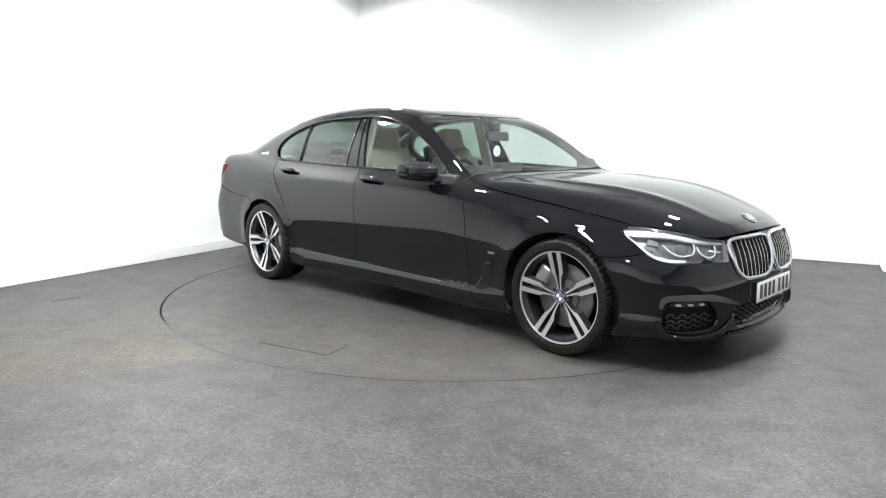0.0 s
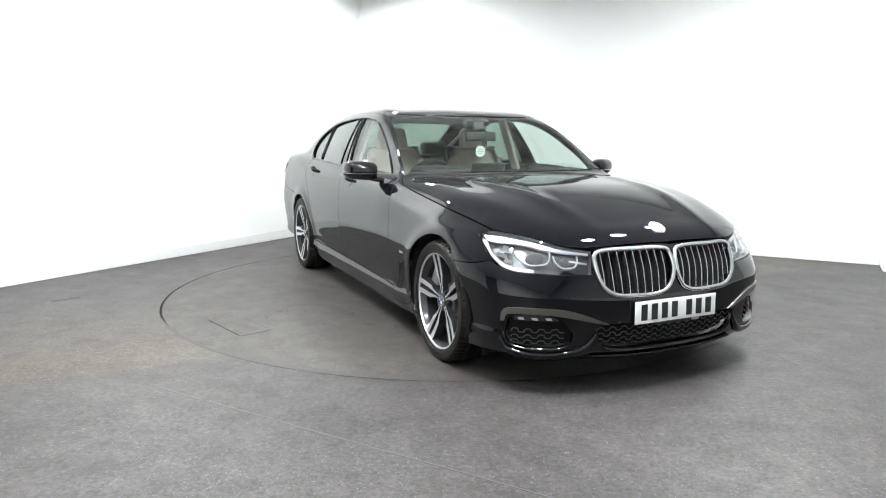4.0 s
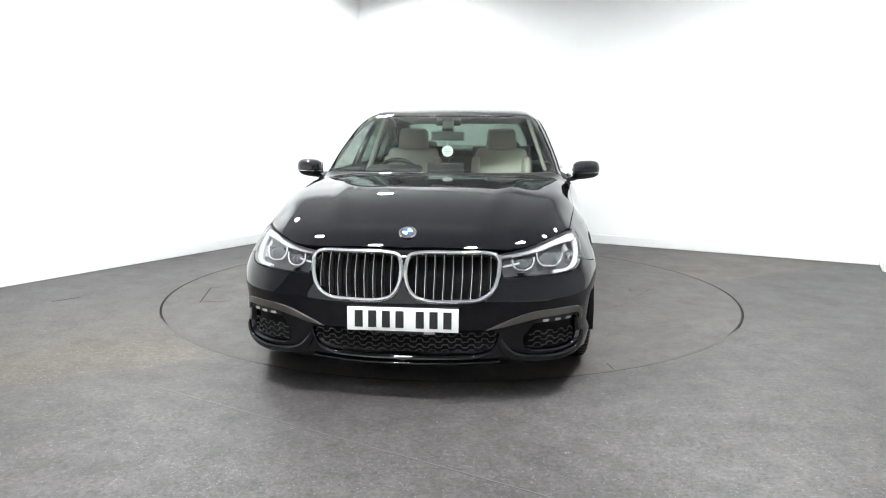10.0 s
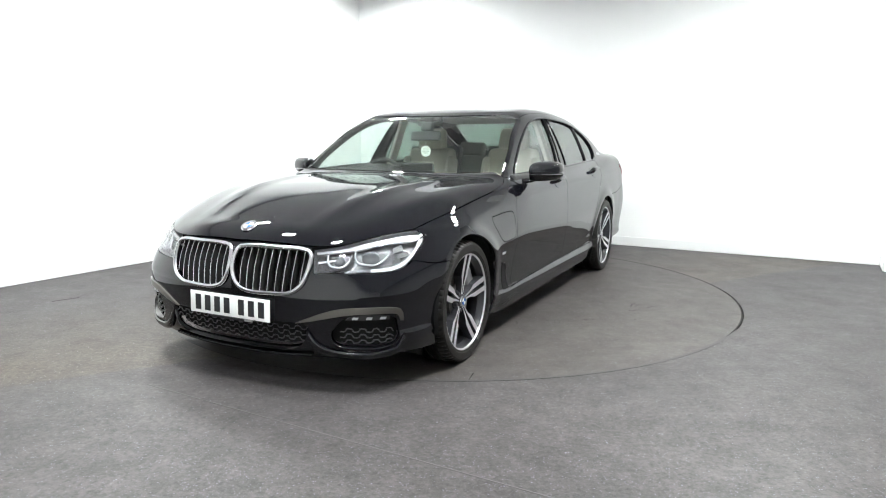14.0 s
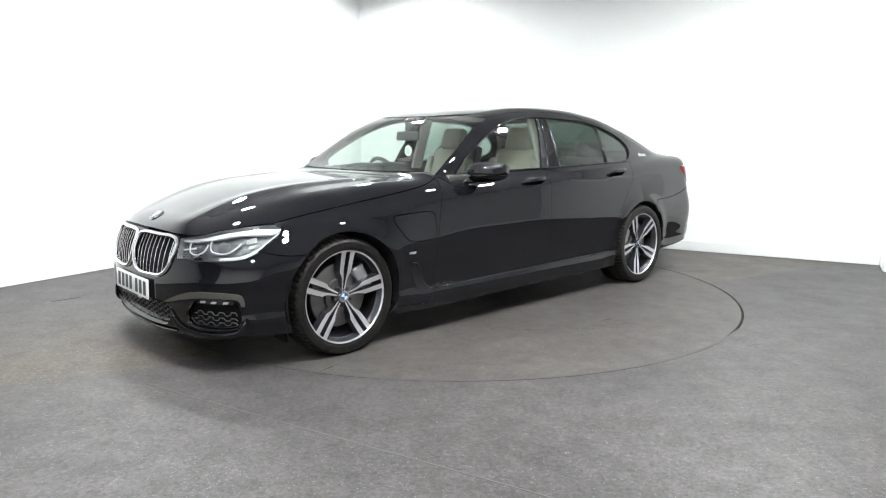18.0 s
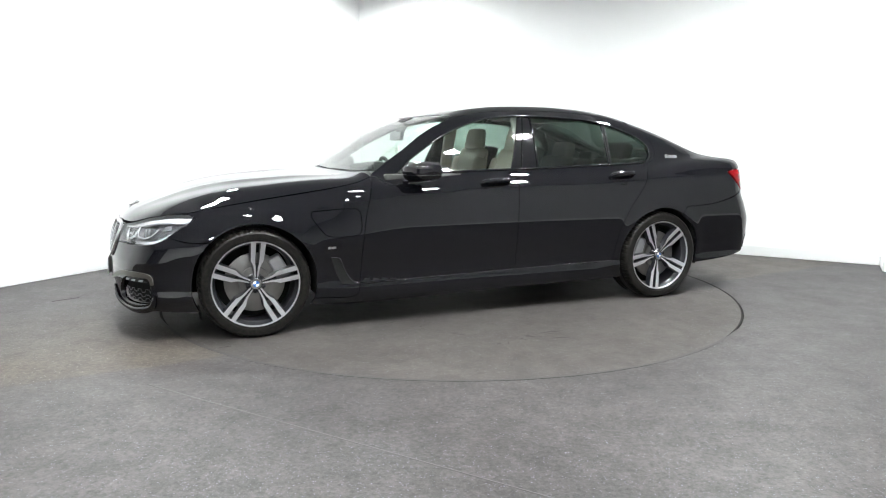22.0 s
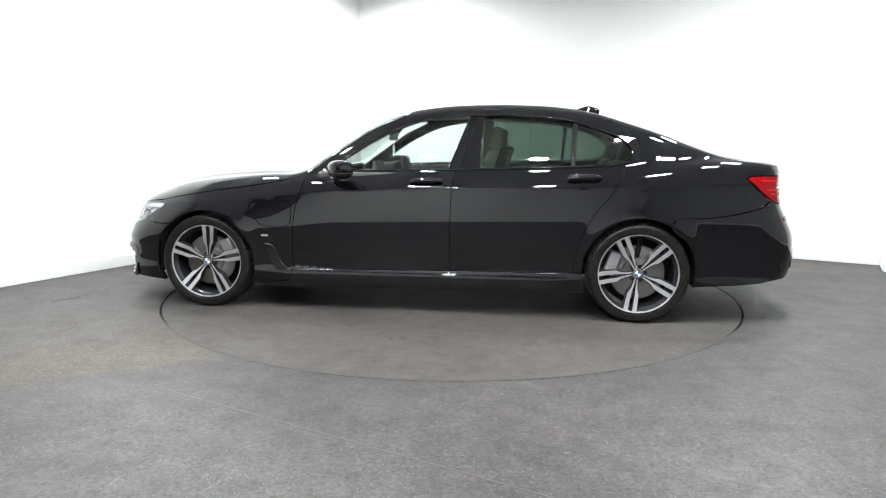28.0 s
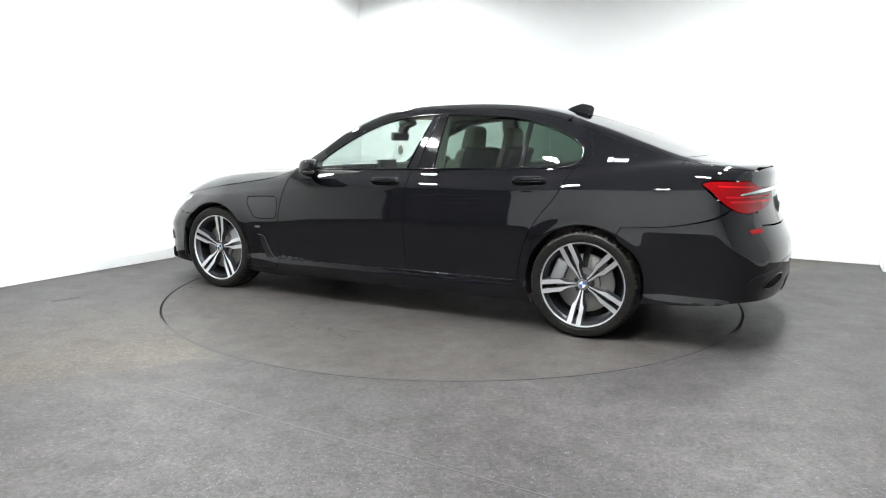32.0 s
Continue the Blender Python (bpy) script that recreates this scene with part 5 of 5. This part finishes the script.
def arm_mesh():
    """One pair of spokes along +z, machined faces over dark flanks."""
    me = bpy.data.meshes.new("spoke")
    bm = bmesh.new()
    # outline of one arm: (distance from hub, offset from the pair's middle)
    inner = [(0.034, 0.0020), (0.070, 0.0034), (0.104, 0.0060), (0.122, 0.0088), (0.142, 0.0112), (0.200, 0.0122), (0.264, 0.0130)]
    outer = [(0.034, 0.0125), (0.070, 0.0160), (0.104, 0.0215), (0.122, 0.0280), (0.142, 0.0395), (0.200, 0.0430), (0.264, 0.0462)]
    arm = inner + outer[::-1]

    def face_y(r):
        return 0.078 + 0.030 * (r / 0.26) ** 1.6

    for sgn in (1, -1):
        top, mid, low = [], [], []
        for r, o in arm:
            mo = float(np.interp(r, [v[0] for v in inner], [(u[1] + v[1]) / 2 for u, v in zip(inner, outer)]))
            step = 0.0014 if o < mo else -0.0014
            top.append(bm.verts.new((sgn * (o + step), face_y(r), r)))
            mid.append(bm.verts.new((sgn * o, face_y(r) - 0.004, r)))
            grow = 0.006 if o > mo else -0.0015
            low.append(bm.verts.new((sgn * (o + grow), face_y(r) - 0.046, r)))
        n = len(arm)
        h = n // 2
        for i in range(h - 1):
            q = (top[i], top[i + 1], top[n - 2 - i], top[n - 1 - i])
            f = bm.faces.new(q if sgn < 0 else q[::-1])
            f.material_index = 0
        for i in range(n):
            j = (i + 1) % n
            for a, b in ((top, mid), (mid, low)):
                f = bm.faces.new((a[i], a[j], b[j], b[i]) if sgn > 0 else (a[j], a[i], b[i], b[j]))
                f.material_index = 1
    # web between the arms, set back
    web = [bm.verts.new(v) for v in ((-0.006, 0.066, 0.05), (0.006, 0.066, 0.05), (0.009, 0.075, 0.13), (-0.009, 0.075, 0.13))]
    bm.faces.new(web).material_index = 1
    bmesh.ops.recalc_face_normals(bm, faces=bm.faces[:])
    bm.to_mesh(me)
    bm.free()
    me.materials.append(RIM_FACE)
    me.materials.append(RIM_DARK)
    return me


ARM = arm_mesh()


def tyre_mesh(half):
    prof = [(0.258, -half + 0.028), (0.270, -half + 0.006), (0.295, -half), (0.318, -half + 0.002), (0.333, -half + 0.014), (0.3395, -half + 0.030),
            (0.3415, -half * 0.55), (0.3345, -half * 0.53), (0.3345, -half * 0.45), (0.3422, -half * 0.43), (0.3425, -half * 0.08), (0.335, -half * 0.06), (0.335, half * 0.06), (0.3425, half * 0.08),
            (0.3422, half * 0.43), (0.3345, half * 0.45), (0.3345, half * 0.53), (0.3415, half * 0.55), (0.3395, half - 0.030), (0.333, half - 0.014), (0.3255, half - 0.005), (0.318, half - 0.002), (0.316, half - 0.0005), (0.295, half), (0.283, half - 0.001), (0.281, half - 0.004), (0.270, half - 0.006), (0.258, half - 0.028)]
    blocks = {4, 5, 6, 17, 18, 19}
    return sharp_mesh("tyre", spun(prof, 256, lambda i, k: 0.007 if k in blocks and i % 4 < 1 else 0.0), RUBBER, 32)


TYRE = {h: tyre_mesh(h) for h in (0.122, 0.136)}
BARREL = sharp_mesh("barrel", spun([(0.262, 0.104), (0.257, 0.098), (0.254, 0.080), (0.243, 0.070), (0.238, 0.03), (0.238, -0.10), (0.262, -0.112)]), RIM_DARK)
LIP = sharp_mesh("rim_lip", spun([(0.259, 0.106), (0.262, 0.112), (0.269, 0.113), (0.273, 0.108), (0.272, 0.100)]), RIM_FACE)
DISC_MESH = sharp_mesh("brake_disc", spun([(0.185, 0.012), (0.185, 0.030), (0.182, 0.032), (0.100, 0.032), (0.098, 0.050), (0.0, 0.052)]), DISC)
HUB_MESH = sharp_mesh("hub", spun([(0.064, 0.020), (0.062, 0.060), (0.050, 0.069), (0.040, 0.080), (0.037, 0.083), (0.0, 0.083)], 40), RIM_DARK)
BACKPLATE = sharp_mesh("backplate", spun([(0.232, -0.03), (0.0, -0.03)], 48), DARK_VOID)
BOLT = sharp_mesh("wheel_bolt", spun([(0.010, 0.060), (0.010, 0.078), (0.007, 0.080), (0.0, 0.080)], 8), RIM_DARK)
CALIPER_MESH = rounded("caliper", (0.085, 0.075, 0.17), CALIPER, 0.02)


def build_wheel(x, y, side, half, spin, grip):
    root = new("wheel")
    root.parent = car
    tagged(root, "alloy wheel with five machined double spokes and a black tyre")
    root.matrix_basis = pose(x, y * side, HUB_Z, 0, 0, 0 if side > 0 else 180)
    part("tyre", TYRE[half], root, "black road tyre")
    grow = half - 0.122

    def put(name, me, m=None, label=""):
        o = part(name, me, root, label)
        o.matrix_basis = pose(0, grow, 0) @ (m if m is not None else Matrix.Identity(4))
        return o

    put("barrel", BARREL)
    put("rim_lip", LIP)
    for i in range(5):
        put("spoke", ARM, pose(0, 0, 0, 0, spin + 72 * i, 0))
        put("wheel_bolt", BOLT, pose(0, 0, 0, 0, spin + 36 + 72 * i, 0) @ pose(0, 0, 0.053))
    put("hub", HUB_MESH)
    put("brake_disc", DISC_MESH)
    put("backplate", BACKPLATE)
    put("caliper", CALIPER_MESH, pose(0, 0, 0, 0, grip if side > 0 else -grip, 0) @ pose(0, 0.025, 0.175, 0, 90, 0), "grey brake caliper")
    bd = new("wheel_badge", disc_mesh("wheel_badge", 0.035, 0.006, CHROME))
    bd.parent = root
    bd.matrix_basis = pose(0, 0.089 + grow, 0, -90)
    for a in range(4):
        vs = [(0, 0.0935 + grow, 0)] + [(0.020 * math.cos(t), 0.0935 + grow, 0.020 * math.sin(t)) for t in np.linspace(a * math.pi / 2, (a + 1) * math.pi / 2, 7)]
        part("badge_quarter", mesh_of("badge_quarter", vs, [(0, k + 1, k) for k in range(1, 7)], BLUE if a % 2 else WHITE_ENAMEL), root)


build_wheel(FRONT_AXLE, 0.800, 1, 0.122, -5, -62)
build_wheel(REAR_AXLE, 0.818, 1, 0.136, 26, 70)
build_wheel(FRONT_AXLE, 0.800, -1, 0.122, 8, -62)
build_wheel(REAR_AXLE, 0.818, -1, 0.136, 20, 70)


# ---- cabin ----
def soft_block(name, size, at, turn, mat, bevel, parent, label="", taper=None):
    return part(name, rounded(name, size, mat, bevel, at, turn, taper), parent, label)


def build_seat(y):
    s = new("front_seat")
    s.parent = car
    tagged(s, "ivory leather front seat")
    soft_block("seat_cushion", (0.52, 0.52, 0.16), (0.02, y, 0.52), (0, -6, 0), LEATHER, 0.06, s)
    soft_block("backrest", (0.15, 0.50, 0.62), (-0.31, y, 0.86), (0, -17, 0), LEATHER, 0.065, s, "", (0.8, 0.88))
    for e in (-1, 1):
        soft_block("bolster", (0.17, 0.085, 0.50), (-0.275, y + e * 0.215, 0.84), (0, -17, 0), LEATHER, 0.04, s, "", (0.7, 0.9))
    soft_block("headrest", (0.11, 0.27, 0.19), (-0.395, y, 1.235), (0, -10, 0), LEATHER, 0.05, s, "ivory headrest", (0.8, 0.9))
    soft_block("seat_back_shell", (0.07, 0.51, 0.64), (-0.375, y, 0.865), (0, -17, 0), DASH, 0.02, s, "dark seat back")
    for e in (-0.06, 0.06):
        q = np.array([(-0.375, y + e, 1.10), (-0.39, y + e, 1.17)])
        part("headrest_post", sweep("headrest_post", q, 0.006, CHROME, n=6), s)


build_seat(0.385)
build_seat(-0.385)


def build_rear_bench():
    s = new("rear_bench")
    s.parent = car
    tagged(s, "dim brown leather rear bench")
    soft_block("seat_cushion", (0.55, 1.34, 0.18), (-0.90, 0, 0.50), (0, -6, 0), MOCHA, 0.06, s)
    for y in (-0.42, 0.42):
        soft_block("backrest", (0.16, 0.52, 0.58), (-1.23, y, 0.80), (0, -22, 0), MOCHA, 0.06, s)
        soft_block("headrest", (0.10, 0.27, 0.16), (-1.335, y, 1.135), (0, -15, 0), MOCHA, 0.045, s, "dim brown headrest")
    soft_block("backrest", (0.15, 0.30, 0.56), (-1.235, 0, 0.79), (0, -22, 0), MOCHA, 0.05, s)
    soft_block("headrest", (0.08, 0.22, 0.09), (-1.325, 0, 1.09), (0, -15, 0), DASH, 0.035, s, "dark headrest")


build_rear_bench()
soft_block("parcel_shelf", (0.62, 1.62, 0.03), (-1.66, 0, 1.005), (0, 0, 0), DASH, 0.01, car, "dark parcel shelf")
soft_block("cabin_floor", (2.5, 1.5, 0.05), (-0.25, 0, 0.33), (0, 0, 0), DASH, 0.01, car)
soft_block("bulkhead", (0.06, 1.55, 0.60), (1.02, 0, 0.64), (0, 0, 0), DARK_VOID, 0.02, car)
soft_block("boot_wall", (0.04, 1.74, 0.66), (-1.42, 0, 0.68), (0, -10, 0), DARK_VOID, 0.01, car)


def build_dash():
    d = new("dashboard")
    d.parent = car
    tagged(d, "dark dashboard with an instrument hood")
    soft_block("dash_top", (0.44, 1.50, 0.16), (0.76, 0, 0.885), (0, 4, 0), DASH, 0.06, d)
    soft_block("instrument_hood", (0.22, 0.40, 0.10), (0.60, -0.385, 0.985), (0, 6, 0), DASH, 0.04, d)
    soft_block("screen", (0.03, 0.27, 0.12), (0.60, 0.0, 1.00), (0, 12, 0), DASH, 0.008, d, "dark centre screen")
    soft_block("centre_console", (1.0, 0.26, 0.25), (0.15, 0, 0.56), (0, 8, 0), DASH, 0.05, d)
    soft_block("glovebox", (0.20, 0.66, 0.20), (0.62, 0.40, 0.75), (0, 10, 0), LEATHER, 0.04, d, "ivory lower dashboard")


build_dash()


def build_steering():
    w = new("steering_wheel")
    w.parent = car
    tagged(w, "dark leather steering wheel")
    m = pose(0.40, -0.385, 0.915, 0, -66, 0)
    bm = bmesh.new()
    n, k = 40, 8
    rows = []
    for i in range(n):
        a = 2 * math.pi * i / n
        rows.append([bm.verts.new(m @ Vector(((0.178 + 0.016 * math.cos(b)) * math.cos(a), (0.178 + 0.016 * math.cos(b)) * math.sin(a), 0.016 * math.sin(b)))) for b in np.linspace(0, 2 * math.pi, k, endpoint=False)])
    for i in range(n):
        for j in range(k):
            bm.faces.new((rows[i][j], rows[(i + 1) % n][j], rows[(i + 1) % n][(j + 1) % k], rows[i][(j + 1) % k]))
    part("wheel_rim", bm_mesh("wheel_rim", bm, DASH), w)
    part("wheel_boss", rounded("wheel_boss", (0.12, 0.15, 0.06), DASH, 0.025, (0.395, -0.385, 0.91), (0, -66, 0)), w)
    for y in (-0.10, 0.10):
        part("wheel_spoke", rounded("wheel_spoke", (0.035, 0.10, 0.02), SATIN, 0.006, (0.40, -0.385 + y, 0.915), (0, -66, 0)), w)


build_steering()
for y in (0.80, -0.80):
    d = new("door_card")
    d.parent = car
    tagged(d, "ivory door lining with a dark armrest")
    for x0, x1 in ((0.85, -0.12), (-0.16, -0.92)):
        part("lining", rounded("lining", (x0 - x1, 0.04, 0.56), LEATHER, 0.015, ((x0 + x1) / 2, y * 1.035, 0.66)), d)
        part("door_top", rounded("door_top", (x0 - x1, 0.075, 0.09), DASH, 0.02, ((x0 + x1) / 2, y * 1.03, 0.955 + (0.02 if x0 < 0 else 0))), d, "dark door top")
        part("armrest", rounded("armrest", ((x0 - x1) * 0.5, 0.09, 0.06), DASH, 0.02, ((x0 + x1) / 2 - 0.05, y * 0.96, 0.74)), d)
    for x, z0 in ((-0.21, 1.02),):
        part("pillar_lining", rounded("pillar_lining", (0.11, 0.03, 0.46), HEADLINER, 0.012, (x - 0.05, y * 0.855, 1.19), (-20 if y < 0 else 20, 0, 0)), d, "pale pillar lining")
# roof lining follows the roof, a little below it
lin = np.array([(0.25, 0.50), (0.30, 0.0), (0.25, -0.50), (-0.3, -0.60), (-1.10, -0.50), (-1.10, 0.50), (-0.3, 0.60)], float)
part("roof_lining", lifted("roof_lining", lin, from_above, HEADLINER, 0.12, 0.0, out=-0.03, thick=0.004), car, "pale roof lining")
rm = new("rear_view_mirror")
rm.parent = car
tagged(rm, "dark interior rear-view mirror")
part("mirror_body", rounded("mirror_body", (0.035, 0.25, 0.068), DASH, 0.015, (0.475, 0, 1.255), (0, -8, 0)), rm)
part("mirror_stalk", rounded("mirror_stalk", (0.06, 0.09, 0.11), DASH, 0.02, (0.43, 0, 1.335), (0, -30, 0)), rm)
part("sensor_box", rounded("sensor_box", (0.08, 0.19, 0.05), DASH, 0.018, (0.40, 0, 1.365), (0, 25, 0)), rm)
q = from_above(np.array([(0.335 - 0.012 * math.cos(t), -0.555 + 0.014 * math.sin(t)) for t in np.linspace(0, 2 * math.pi, 13)[:-1]]))
part("screen_sticker", mesh_of("screen_sticker", q - (0, 0, 0.012), [tuple(range(12))], material("yellow_sticker", (0.75, 0.72, 0.12), 0.5)), car, "small round yellow sticker")

ql = ring([(-1.30, 1.29), (-1.37, 1.20), (-1.385, 1.14), (-1.36, 1.08), (-1.29, 1.04), (-1.29, 0.95)], [(-1.29, 0.95), (-1.9, 1.0), (-1.9, 1.08)], [(-1.9, 1.08), (-1.5, 1.21), (-1.30, 1.29)])
pair("quarter_lining", lifted("quarter_lining", ql, from_side, DASH, 0.08, 0.0, out=-0.025, thick=0.004), car, "dark quarter lining")

# the air freshener hangs from the mirror
freshener = new("air_freshener")
tagged(freshener, "round white card air freshener hanging from the rear-view mirror", "air freshener")
CARD = material("white_card", (0.84, 0.85, 0.80), 0.6)
fm = pose(0.475, 0.0, 1.143, 0, 90, 0)
fr = part("card", disc_mesh("card", 0.042, 0.004, CARD, 28, fm), freshener)
for z, w in ((1.158, 0.022), (1.142, 0.028), (1.128, 0.018)):
    for x in (0.4775, 0.4725):
        part("print_bar", box_mesh("print_bar", (x - 0.0004, -w, z - 0.003), (x + 0.0004, w, z + 0.003), material("faint_print", (0.42, 0.45, 0.40), 0.6)), freshener)
part("cord", sweep("cord", np.array([(0.475, 0, 1.183), (0.475, 0.001, 1.21), (0.47, 0, 1.235)]), 0.0012, CARD, n=5), freshener, "thin cord")


# ---- car and table turn together ----
CAR_SHIFT = 0.0165


def motions():
    rows_car, rows_table = [], []
    for i in range(33):
        t = float(i)
        spin = pose(0, 0, 0, 0, 0, -90 - car_turn(t))
        rows_table.append((t, spin))
        rows_car.append((t, spin @ pose(0, CAR_SHIFT, 0)))
    walk(turntable, rows_table)
    walk(car, rows_car)
    walk(freshener, rows_car)


motions()
